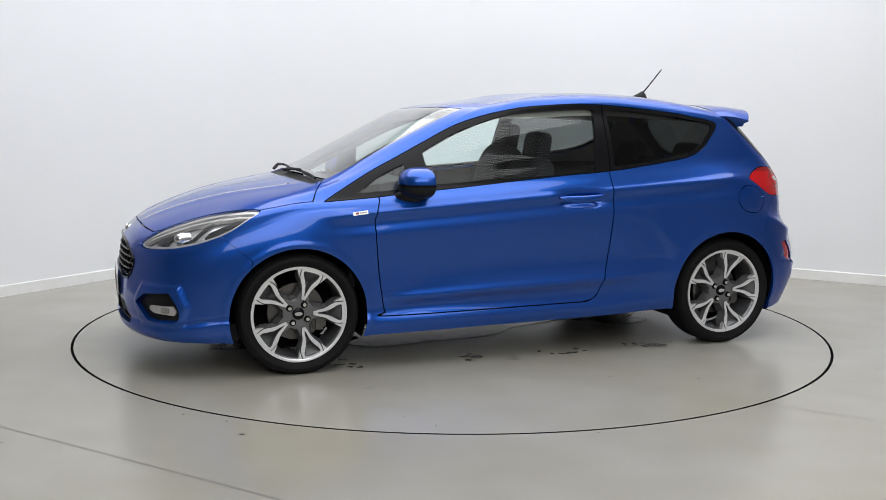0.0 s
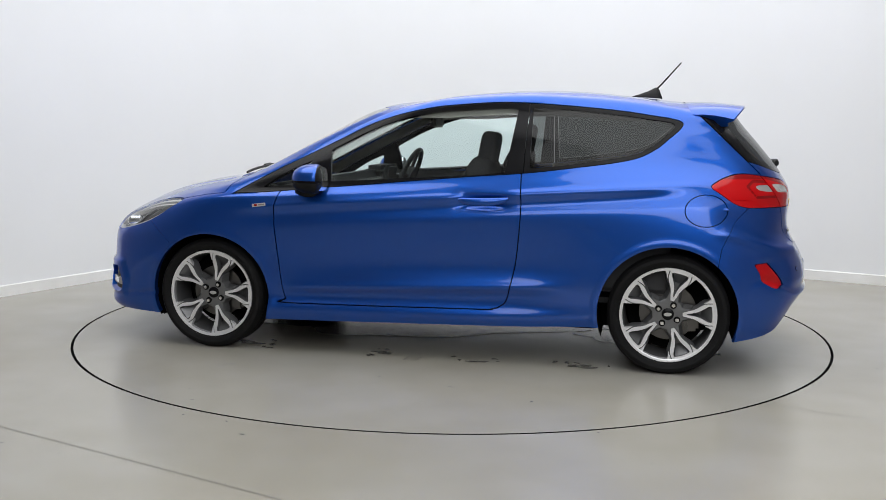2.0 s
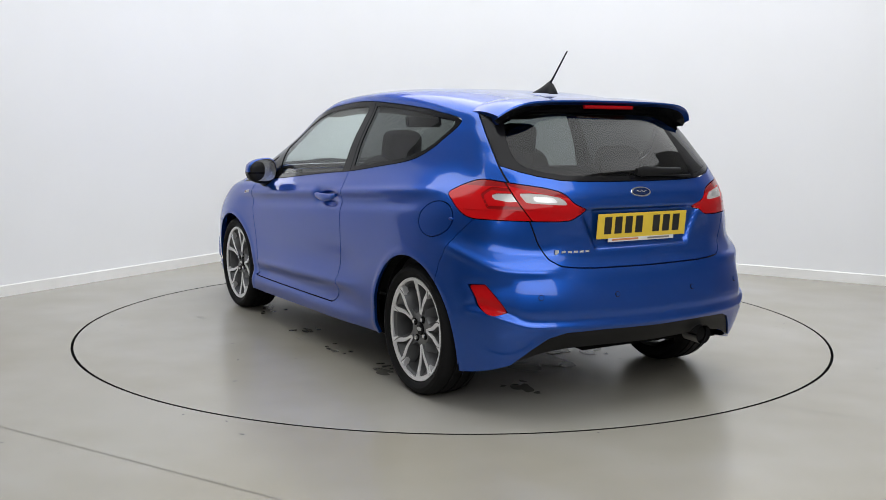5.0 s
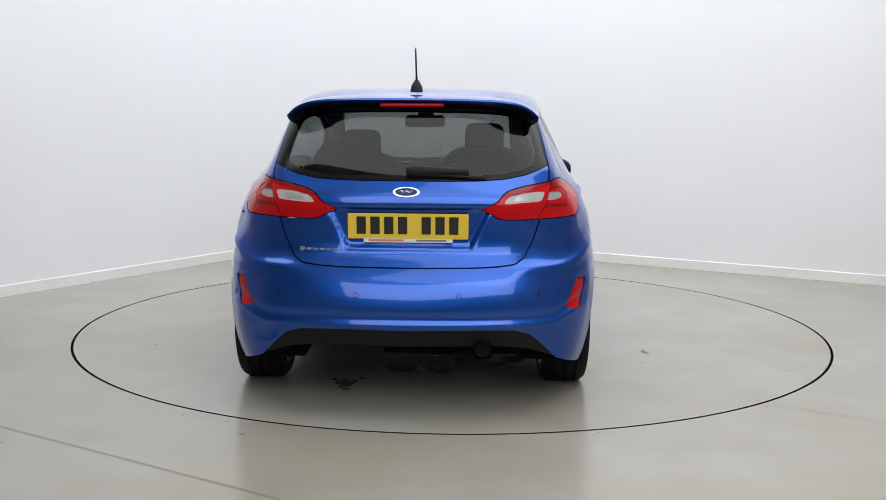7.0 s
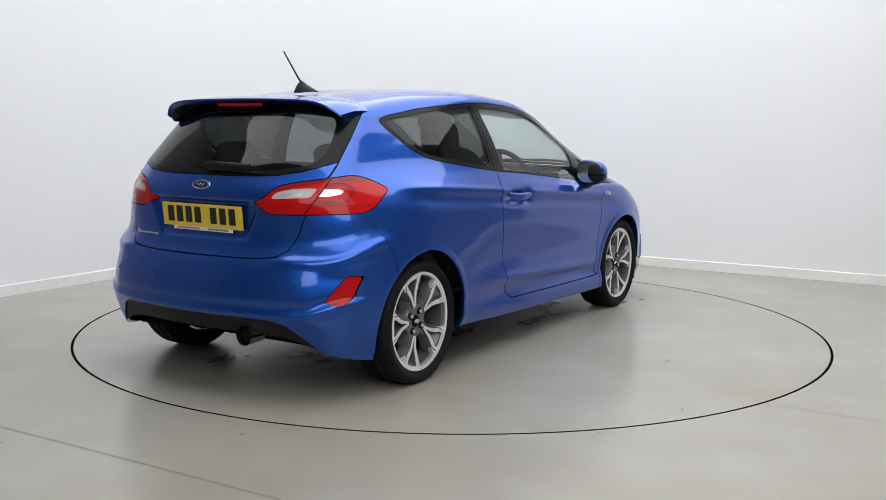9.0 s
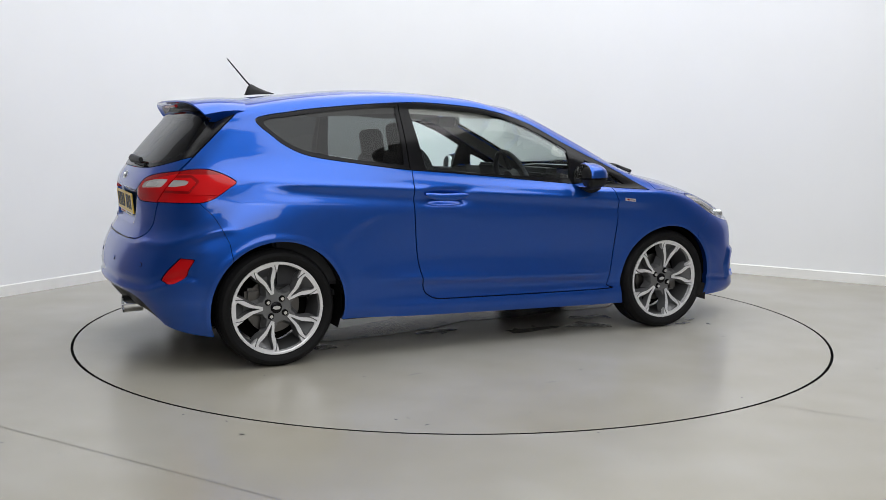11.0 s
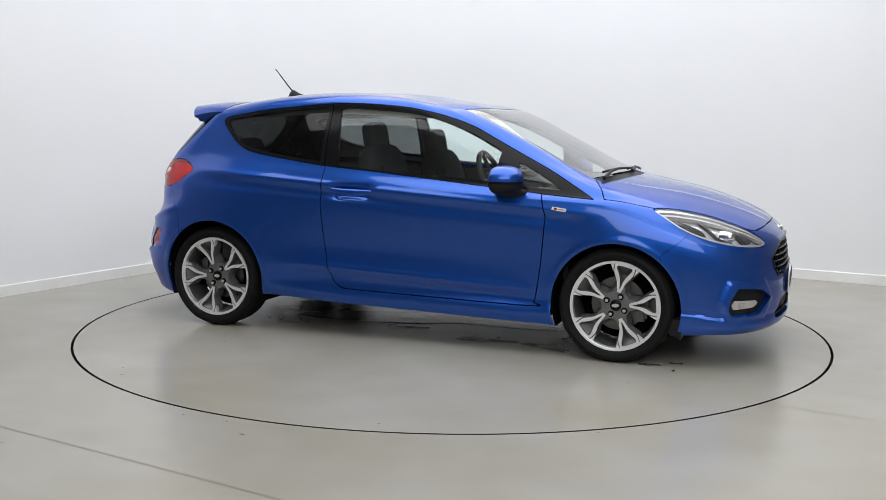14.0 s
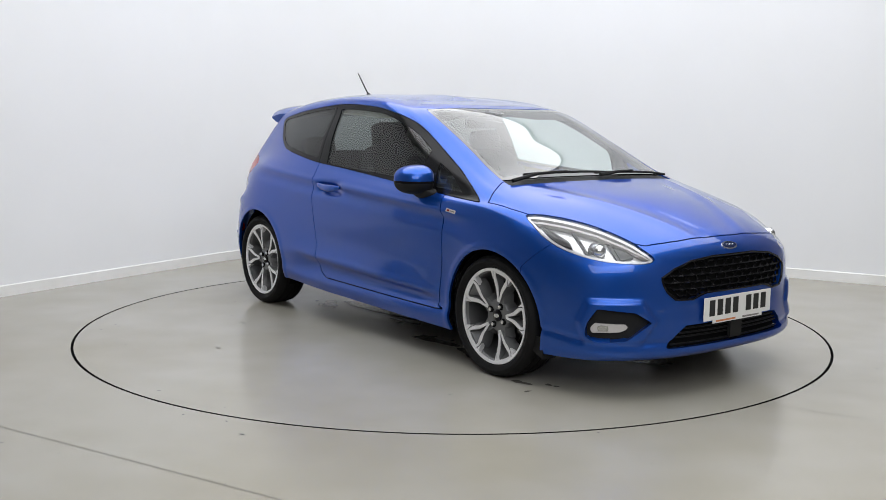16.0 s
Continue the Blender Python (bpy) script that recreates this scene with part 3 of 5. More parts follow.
PANES = [*both_sides("door_window", door_glass, CLEAR, "green-tinted door glass", rim=0, lift=-0.004),
         *both_sides("sail_window", sail_glass, CLEAR, "small triangular front side glass", rim=0, lift=-0.004),
         *both_sides("quarter_window", quarter_glass, PRIVACY, "dark privacy glass", rim=0, lift=-0.003)]

# windscreen and the black cowl before it
cowl = shell.take(lambda v, uv: np.maximum.reduce([TV[9] - 0.030 - uv[:, 1], uv[:, 1] - TV[9] - 0.012, uv[:, 0] - TU[3] - 0.02, 0.6 - v[:, 0]]), 0.004)
skin("cowl_panel", cowl.both(), MATT, car, "black plastic cowl below the windscreen", lift=-0.008)
screen = shell.take(lambda v, uv: np.maximum.reduce([TV[9] + 0.008 - uv[:, 1], uv[:, 1] - TV[11] + 0.004, uv[:, 0] - TU[3] - 0.025]), 0.004)
inner = screen.take(lambda v, uv: np.maximum.reduce([TV[9] + 0.035 - uv[:, 1], uv[:, 1] - TV[11] + 0.03, uv[:, 0] - TU[3] + 0.02]))
skin("windscreen_border", screen.both(), BORDER, car, "black printed border of the windscreen", rim=0.006, lift=-0.001)
PANES.append(skin("windscreen", inner.both(), SCREEN, car, "clear laminated windscreen", rim=0, lift=-0.001))

# head lamps
head = shell.take(outline_field(front_wrap, [(.585, .828), (.69, .828), (.86, .812), (1.05, .780), (1.24, .731), (1.33, .697), (1.405, .66), (1.40, .640), (1.305, .633), (1.07, .645), (.86, .678), (.71, .727),
                                             (.615, .787), (.575, .815)], lambda v: np.maximum(1.3 - v[:, 0], 0.3 - v[:, 1])), 0.005)
# tail lamps
tail = shell.take(outline_field(rear_wrap, [(-.755, .955), (-.80, .978), (-.877, 1.002), (-.95, 1.018), (-1.03, 1.021), (-1.15, 1.012), (-1.358, .993), (-1.465, .976), (-1.52, .956), (-1.565, .925), (-1.635, .897),
                                            (-1.635, .897), (-1.576, .864), (-1.518, .849), (-1.30, .850), (-1.06, .853), (-.94, .857), (-.858, .880), (-.79, .925)], at_rear), 0.004)
tail_gate_lamp = tail.take(lambda v, uv: (v[:, 0] + v[:, 1]) + 1.136 + 1.13 * (1.011 - v[:, 2]), 0.008)


# tailgate
def tailgate_field(v, uv):
    edge = np.interp(v[:, 2], [0.99, 1.004, 1.08, 1.244, 1.37, 1.40, 1.42], [-1.6, -1.777, -1.698, -1.527, -1.392, -1.36, -1.34])
    side = outline_field((1, 2), [(-.1, .643), (.298, .647), (.396, .652), (.46, .660), (.50, .686), (.54, .761), (.573, .859), (.629, 1.004), (.70, 1.08), (.75, 1.6), (-.1, 1.6)], sharp=True)(v, uv)
    return np.maximum.reduce([0.75 * (v[:, 0] - edge), side, v[:, 0] + 1.3])


# added black strip behind the tailgate joint, stops light showing through
joint_backing = copy_of(shell).take(lambda v, uv: np.abs(tailgate_field(v, uv)) - 0.028)
skin("tailgate_joint_backing", joint_backing.both(), MATT, car, "black strip added behind the tailgate joint to keep it dark", rim=0, lift=-0.014)
gate = shell.take(tailgate_field, 0.006)
rear_glass = gate.take(outline_field((1, 2), [(-.2, 1.013), (.183, 1.013), (.30, 1.015), (.408, 1.021), (.50, 1.038), (.56, 1.056), (.625, 1.085), (.66, 1.10), (.66, 1.3), (.62, 1.36), (-.2, 1.36)], at_rear, sharp=True), 0.004)
clear_rear = rear_glass.take(outline_field((1, 2), [(-.2, 1.035), (.30, 1.037), (.40, 1.043), (.48, 1.057), (.54, 1.078), (.555, 1.12), (.545, 1.19), (.52, 1.26), (.49, 1.297), (.40, 1.315), (-.2, 1.32)], sharp=True))
skin("rear_window_border", rear_glass.both(), BLACK, car, "gloss black edge of the rear window", rim=0.01)
PANES.append(skin("rear_window", clear_rear.both(), PRIVACY, car, "dark privacy rear window", rim=0))
tailgate = skin("tailgate", gate.both(), BLUE, car, "blue tailgate", rim=0.02)

# fuel flap, door, bonnet, bumpers
FLAP = (lambda v, uv: np.where(v[:, 1] > 0.4, (np.hypot((v[:, 0] + 1.494) / 1.33, v[:, 2] - 0.840) - 0.078), 0.06))
door = shell.take(outline_field((0, 2), [(.742, .96), (.742, .96), (.75, .897), (.776, .80), (.780, .744), (.765, .567), (.752, .451), (.737, .35), (.722, .30), (.68, .277), (-.315, .292), (-.43, .299), (-.47, .315), (-.50, .345),
                                         (-.526, .44), (-.548, .552), (-.565, .72), (-.57, .85), (-.56, 1.05), (-.56, 1.05)], on_side), 0.006)
DOORS = both_sides("door", door, BLUE, "closed blue door", rim=0.02)
hood = shell.take(outline_field((0, 1), [(1.90, -.1), (1.897, .11), (1.883, .303), (1.868, .392), (1.842, .485), (1.815, .515), (1.73, .565), (1.62, .615), (1.50, .68), (1.385, .755), (1.25, .787), (1.09, .803), (1.055, .73),
                                         (1.01, .645), (1.0, .5), (1.0, -.1)], lambda v: np.maximum(0.64 - v[:, 2], 0.9 - v[:, 0]), sharp=True), 0.006)
skin("bonnet", hood.both(), BLUE, car, "blue bonnet with pressed ribs", rim=0.02)

grille = shell.take(outline_field((1, 2), [(-.2, .653), (.15, .651), (.30, .636), (.40, .605), (.468, .567), (.462, .535), (.445, .50), (.405, .465), (.31, .461), (.265, .477), (.22, .487), (-.2, .487)], at_front, sharp=True))
low_grille = shell.take(outline_field((1, 2), [(-.2, .343), (.22, .343), (.345, .341), (.40, .30), (.455, .247), (.445, .238), (-.2, .240)], at_front, sharp=True))
fog_bay = shell.take(outline_field(front_wrap, [(.985, .30), (.99, .36), (1.055, .430), (1.055, .430), (1.30, .413), (1.30, .413), (1.41, .365), (1.41, .365), (1.25, .285), (1.25, .285), (1.06, .277)], at_front))
front_bumper = shell.take(lambda v, uv: np.maximum(np.interp(v[:, 2], [0.1, 0.45, 0.59, 0.703, 0.80], [1.40, 1.40, 1.40, 1.535, 1.63]) - v[:, 0], v[:, 2] - 0.76), 0.003)
skin("front_bumper", front_bumper.both(), BLUE, car, "blue front bumper with a splitter lip", rim=0.034)

reflector = shell.take(outline_field((1, 2), [(.792, .577), (.792, .577), (.748, .582), (.748, .582), (.688, .468), (.688, .468), (.745, .455), (.768, .482)], lambda v: v[:, 0] + 1.7), 0.003)
both_sides("rear_reflector", reflector, REDLENS, "red bumper reflector", lift=-0.006)
valance = shell.take(lambda v, uv: np.maximum(v[:, 2] - np.interp(v[:, 1], [0, .289, .461, .530, .590, .650, .70], [.383, .386, .380, .355, .300, .235, .15]), v[:, 0] + 1.7), 0.003)
skin("rear_valance", valance.both(), MATT, car, "black plastic rear valance", rim=0.02, lift=-0.008)
rear_bumper = shell.take(lambda v, uv: np.maximum(v[:, 0] - np.interp(v[:, 2], [0.3, 0.56, 0.655, 0.786, 0.858], [-1.56, -1.56, -1.575, -1.637, -1.705]), v[:, 2] - 0.858), 0.003)
skin("rear_bumper", rear_bumper.both(), BLUE, car, "blue rear bumper", rim=0.018)
left = copy_of(shell)
flap = left.take(FLAP, 0.004)
flap_ob = skin("fuel_flap", flap, BLUE, car, "round fuel filler flap")
bm = bmesh.new()
bmesh.ops.create_uvsphere(bm, u_segments=16, v_segments=10, radius=1.0, matrix=Matrix.Translation(on_body((-1.588, 2, 0.846), (0, -1, 0))[0]) @ Matrix.Diagonal((0.020, 0.006, 0.008, 1)))
part("flap_tab", bm, BLUE, flap_ob, smooth=60)
right = shell.mirrored()
whole = Sheet(np.concatenate([left.V, right.V]), np.concatenate([left.UV, right.UV]), list(left.F) + [tuple(i + len(left.V) for i in f) for f in right.F])
upper = copy_of(whole).split(0.92 - whole.V[:, 2])[0].compact()
skin("pillar_trim", upper, PILLAR, car, "grey inner pillar trim", rim=0, lift=-0.017)
skin("body_shell", whole, BLUE, car, "blue body shell with roof, sills and wings", rim=0.016)

# inner faces: lining of the roof, dark inner panels behind doors and bumpers
lining = roof_sheet.take(lambda v, uv: np.maximum.reduce([uv[:, 1] * 0 + 1.30 - v[:, 2], v[:, 0] - 0.18, -1.45 - v[:, 0]]))
skin("headliner", lining.both(), HEADLINER, car, "pale fabric roof lining", rim=0, lift=-0.028)
skin("inner_panel", low_sheet.split(low_sheet.V[:, 0] - 1.35)[0].split(-1.42 - low_sheet.split(low_sheet.V[:, 0] - 1.35)[0].V[:, 0])[0].both(), UNDER, car, "dark inner body panel", rim=0, lift=-0.035)


# ---- lamps ----
def near_edge(sheet, axes):
    """A field of the distance to the sheet's open edge, in the given plane."""
    count = {}
    for f in sheet.F:
        for k, a in enumerate(f):
            e = tuple(sorted((a, f[(k + 1) % len(f)])))
            count[e] = count.get(e, 0) + 1
    E = [e for e, c in count.items() if c == 1]
    Q = axes(sheet.V)
    A, B = Q[[e[0] for e in E]], Q[[e[1] for e in E]]

    def fn(v, uv):
        P = axes(v)
        best = np.full(len(P), 1e9)
        for a, b in zip(A, B):
            ab = b - a
            L = max(ab @ ab, 1e-12)
            k = np.clip(((P - a) @ ab) / L, 0, 1)
            best = np.minimum(best, ((P - a - k[:, None] * ab) ** 2).sum(1))
        return np.sqrt(best)
    return fn


head = head.compact()
edge = near_edge(head, front_wrap)
for s in (head, head.mirrored()):
    side = 1 if s.V[:, 1].mean() > 0 else -1
    lamp = skin("head_lamp", copy_of(s), SILVER, car, "clear head lamp with chrome reflectors", rim=0.0, lift=-0.05)
    h = copy_of(head)
    band = h.take(lambda v, uv: edge(v, uv) - 0.010)
    brow = h.take(lambda v, uv: np.abs(v[:, 2] - np.interp(v[:, 0] - v[:, 1], [.585, .69, .86, 1.05, 1.24, 1.33, 1.405], [.805, .803, .787, .755, .706, .676, .65])) - 0.0045)
    rib, rib2 = (h.take(lambda v, uv: np.abs(v[:, 0] - v[:, 1] - q0 + 0.9 * (v[:, 2] - 0.68)) - 0.012) for q0 in (0.98, 1.17))
    dark = h.take(outline_field(front_wrap, [(.66, .795), (.74, .775), (.86, .73), (.88, .70), (.80, .715), (.72, .75)], sharp=True))
    dark2 = h.take(outline_field(front_wrap, [(1.16, .715), (1.22, .70), (1.29, .673), (1.22, .66), (1.18, .66), (1.16, .69)], sharp=True))
    for nm, sh, mt, lf in (("bezel", band, SILVER, -0.010), ("light_guide", brow, WHITELENS, -0.014), ("rib", rib, LAMPGREY, -0.026), ("rib", rib2, LAMPGREY, -0.026), ("dark_bezel", dark, LAMPGREY, -0.022), ("dark_bezel", dark2, LAMPGREY, -0.022), ("reflector", h, LAMPSILVER, -0.040)):
        sh = sh if side > 0 else sh.mirrored()
        skin(nm, sh, mt, lamp, rim=0.02, lift=lf)
    bm = bmesh.new()
    p, n = on_body((2.4, side * 0.672, 0.70), (-1, 0, 0), -0.025)
    m = Matrix.Translation(p) @ Vector((1, side * 0.35, 0.05)).to_track_quat("Z", "Y").to_matrix().to_4x4()
    cyl(bm, 0.036, 0.032, 0.05, m, 28)
    part("projector_ring", bm, CHROME, lamp, smooth=40)
    bm = bmesh.new()
    bmesh.ops.create_uvsphere(bm, u_segments=24, v_segments=14, radius=0.029, matrix=m @ Matrix.Translation((0, 0, 0.018)))
    part("projector_lens", bm, CHROME, lamp, smooth=60)
    PANES.append(skin("lens", copy_of(s), LENS, lamp, rim=0.0, lift=0.0))

tail, tail_gate_lamp = tail.compact(), tail_gate_lamp.compact()
for flip in (False, True):
    def side_of(sh):
        return sh.mirrored() if flip else sh
    outer = copy_of(tail)
    grey = outer.take(outline_field(rear_wrap, [(-1.06, .956), (-1.10, .966), (-1.24, .966), (-1.27, .932), (-1.18, .930), (-1.09, .940)], sharp=True))
    ring_band = outer.take(lambda v, uv: np.abs(inside_distance(rear_wrap(v), np.array([(-1.0, .958), (-1.06, .985), (-1.32, .975), (-1.34, .905), (-1.05, .905)]))) - 0.007)
    lower = outer.take(lambda v, uv: v[:, 2] - 0.893)
    smoke = outer.take(lambda v, uv: 0.994 - v[:, 2])
    lamp = skin("tail_lamp", side_of(outer), REDLENS, car, "red tail lamp on the rear wing", rim=0.015)
    skin("lower_lens", side_of(lower), REDLENS, lamp, rim=0.006, lift=-0.002)
    skin("upper_lens", side_of(smoke), REDDARK, lamp, "dark red upper lens", rim=0.006)
    skin("light_guide", side_of(ring_band), REDDARK, lamp, rim=0.006, lift=-0.002)
    skin("indicator_lens", side_of(grey), SILVER, lamp, "grey indicator lens", rim=0.006, lift=-0.003)
    outer = copy_of(tail_gate_lamp)
    white = outer.take(outline_field(rear_wrap, [(-1.236, .967), (-1.30, .969), (-1.394, .964), (-1.48, .951), (-1.51, .938), (-1.53, .917), (-1.30, .927), (-1.285, .93)], sharp=True))
    clear = white.take(outline_field(rear_wrap, [(-1.32, .958), (-1.44, .952), (-1.48, .928), (-1.34, .933)], sharp=True))
    lower = outer.take(lambda v, uv: v[:, 2] - 0.898 - 0.08 * (v[:, 0] + v[:, 1] + 1.3))
    smoke = outer.take(lambda v, uv: 0.984 + 0.14 * (v[:, 0] + v[:, 1] + 1.25) - v[:, 2])
    lamp = skin("tailgate_lamp", side_of(outer), REDLENS, car, "red and white tail lamp on the tailgate", rim=0.015)
    skin("lower_lens", side_of(lower), REDLENS, lamp, rim=0.006, lift=-0.002)
    skin("upper_lens", side_of(smoke), REDDARK, lamp, "dark red upper lens", rim=0.006)
    skin("reversing_lens", side_of(white), WHITELENS, lamp, "white reversing lens", rim=0.006, lift=-0.002)
    skin("reversing_reflector", side_of(clear), SILVER, lamp, "silver reflector", rim=0.004, lift=-0.003)


# ---- grille, lower intake, fog lamps ----
skin("grille", grille.both(), GAP, car, "black honeycomb radiator grille", rim=0.0, lift=-0.034)
grille_ob = bpy.data.objects["grille"]
GRILLE_OUT = np.array([(.468, .567), (.40, .605), (.30, .636), (.15, .651), (-.15, .651), (-.30, .636), (-.40, .605), (-.468, .567), (-.462, .535), (-.445, .50), (-.405, .465), (-.31, .461), (-.265, .477), (-.22, .487),
                       (.22, .487), (.265, .477), (.31, .461), (.405, .465), (.445, .50), (.462, .535)])


def on_front(y, z, off=0.0):
    return on_body((2.6, y, z), (-1, 0, 0), off)[0]


bm = bmesh.new()
outline = [on_front(a + (b - a) * k / 4, c + (d - c) * k / 4, 0.001) for (a, c), (b, d) in zip(GRILLE_OUT, np.roll(GRILLE_OUT, -1, 0)) for k in range(4)]
tube(bm, outline, 0.0055, 6, closed=True)
part("grille_frame", bm, BLACK, grille_ob, "gloss black grille frame", 50)
bm = bmesh.new()
for row in range(8):
    for col in range(-9, 10):
        cy, cz = (col + 0.5 * (row % 2)) * 0.066, 0.463 + row * 0.031
        hexa = [(cy + 0.0255 * sx, cz + 0.0155 * sz) for sx, sz in ((-1.25, 0), (-0.65, 1), (0.65, 1), (1.25, 0), (0.65, -1), (-0.65, -1))]
        if inside_distance(np.array([(cy, cz)]), GRILLE_OUT)[0] < -0.007:
            tube(bm, [on_front(a, b, -0.008 - 0.006 * (q % 3 == 0)) for q, (a, b) in enumerate(hexa)], 0.0055, 4, closed=True)
part("grille_mesh", bm, BLACK, grille_ob, "black honeycomb mesh", 40)

low_ob = skin("lower_intake", low_grille.both(), GAP, car, "black lower air intake with slats", rim=0.0, lift=-0.034)
for k in range(4):
    z = 0.262 + 0.021 * k
    half = 0.42 - 0.022 * k
    bm = bmesh.new()
    tube(bm, [on_front(half * (i / 8 - 1), z, -0.015) for i in range(17)], 0.0045, 6)
    part("slat", bm, MATT, low_ob, smooth=50)
bm = bmesh.new()
p = on_front(0.0, 0.292, -0.01)
box(bm, p.x, 0, 0.292, 0.02, 0.10, 0.085, bevel=0.006)
part("sensor_cover", bm, MATT, low_ob, "grey sensor cover")

for s in (fog_bay.compact(), fog_bay.compact().mirrored()):
    sg = 1 if s.V[:, 1].mean() > 0 else -1
    bay = skin("fog_lamp_bay", copy_of(s), MATT, car, "black fog lamp surround", rim=0.0, lift=-0.028)
    for piece, mt, lf, nm in (([(1.005, .336), (1.03, .363), (1.245, .360), (1.262, .342), (1.21, .325), (1.02, .318)], CHROME, -0.014, "fog_lamp_lens"),):
        fl = fog_bay.compact().take(outline_field(front_wrap, piece, sharp=True))
        lens = skin(nm, fl if sg > 0 else fl.mirrored(), WHITELENS, bay, "chrome and white fog lamp", rim=0.02, lift=lf)
        fr = fog_bay.compact().take(outline_field(front_wrap, [(1.05, .328), (1.06, .355), (1.13, .354), (1.13, .328)], sharp=True))
        skin("fog_reflector", fr if sg > 0 else fr.mirrored(), CHROME, bay, rim=0.01, lift=-0.011)


# ---- number plates; their characters are plain bars ----
def plate(at, mat, w, h, parent_label):
    m = at
    bm = bmesh.new()
    box(bm, 0, 0, 0, w, h, 0.006, m, 0.002)
    ob = part("number_plate", bm, mat, car, parent_label)
    x = -0.225
    for k in range(7):
        bm = bmesh.new()
        box(bm, x + 0.023, 0.004, 0.0038, 0.040, 0.076, 0.0016, m)
        part("character_bar", bm, INK, ob)
        x += 0.0595 + (0.042 if k == 3 else 0)
    bm = bmesh.new()
    box(bm, 0, -h / 2 - 0.006, 0, 0.385, 0.020, 0.005, m, 0.001)
    strip = part("dealer_strip", bm, WHITEPLATE, ob, "white dealer strip below the plate")
    for cx, wd, mt in ((-0.095, 0.15, ORANGEINK), (0.10, 0.13, GREYINK)):
        bm = bmesh.new()
        box(bm, cx, -h / 2 - 0.006, 0.003, wd, 0.008, 0.001, m)
        part("print_bar", bm, mt, strip)
    return ob


def upright(x, y, z, face, lean=0.0):
    """A pose with z out of the car (face +1 front, -1 rear), y up."""
    return Matrix.Translation((x, y, z)) @ pose(0, 0, 0, 90 - lean, 0, 90 * face)


plate(upright(-1.947, 0.003, 0.820, -1, -5), YELLOW, 0.52, 0.111, "yellow rear number plate")
plate(upright(2.016, 0.0, 0.408, 1, 0), WHITEPLATE, 0.52, 0.111, "white front number plate")


def oval(m, a, b, parent, label):
    bm = bmesh.new()
    n = 36
    prism(bm, [(a * math.cos(2 * math.pi * k / n), b * math.sin(2 * math.pi * k / n)) for k in range(n)], m @ Matrix.Translation((0, 0, -0.004)), 0.008, 0, 0.002)
    ob = part("badge", bm, CHROME, parent, label, 40)
    bm = bmesh.new()
    prism(bm, [(0.82 * a * math.cos(2 * math.pi * k / n), 0.74 * b * math.sin(2 * math.pi * k / n)) for k in range(n)], m @ Matrix.Translation((0, 0, 0.004)), 0.002)
    field = part("badge_field", bm, BADGE, ob, "dark blue field")
    bm = bmesh.new()
    tube(bm, [m @ Vector((a * (-0.5 + k * 0.125), b * 0.22 * math.sin(k * 1.9), 0.0065)) for k in range(9)], 0.0022, 5)
    part("badge_stroke", bm, CHROME, field)
    return ob


oval(frame_on((-2.6, 0.012, 0.966), (1, 0, 0)), 0.058, 0.024, car, "chrome oval badge with a blue field")
oval(frame_on((2.6, 0.0, 0.690), (-1, 0, 0)), 0.058, 0.024, car, "chrome oval badge with a blue field")
# model script on the tailgate: a low chrome stroke and short bars
bm = bmesh.new()
for k in range(6):
    p, n = on_body((-2.6, 0.462 - 0.029 * k, 0.717), (1, 0, 0), 0.002)
    box(bm, p.x, p.y, p.z, 0.004, 0.021, 0.009 if k else 0.020)
part("model_badge", bm, CHROME, car, "chrome model badge on the tailgate")
for sg in (1, -1):
    m = frame_on((0.86, sg * 2, 0.812), (0, -sg, 0), (0.12, 0, 1))
    bm = bmesh.new()
    box(bm, 0, 0, 0.002, 0.078, 0.018, 0.003, m, 0.001)
    wing_badge = part("wing_badge", bm, SILVER, car, "small chrome trim badge on the wing")
    bm = bmesh.new()
    box(bm, -0.018 * 1, 0, 0.0042, 0.016, 0.010, 0.001, m)
    part("badge_bar", bm, REDDARK, wing_badge)
    bm = bmesh.new()
    box(bm, 0.014, 0, 0.0042, 0.036, 0.006, 0.001, m)
    part("badge_bar", bm, GREYINK, wing_badge)


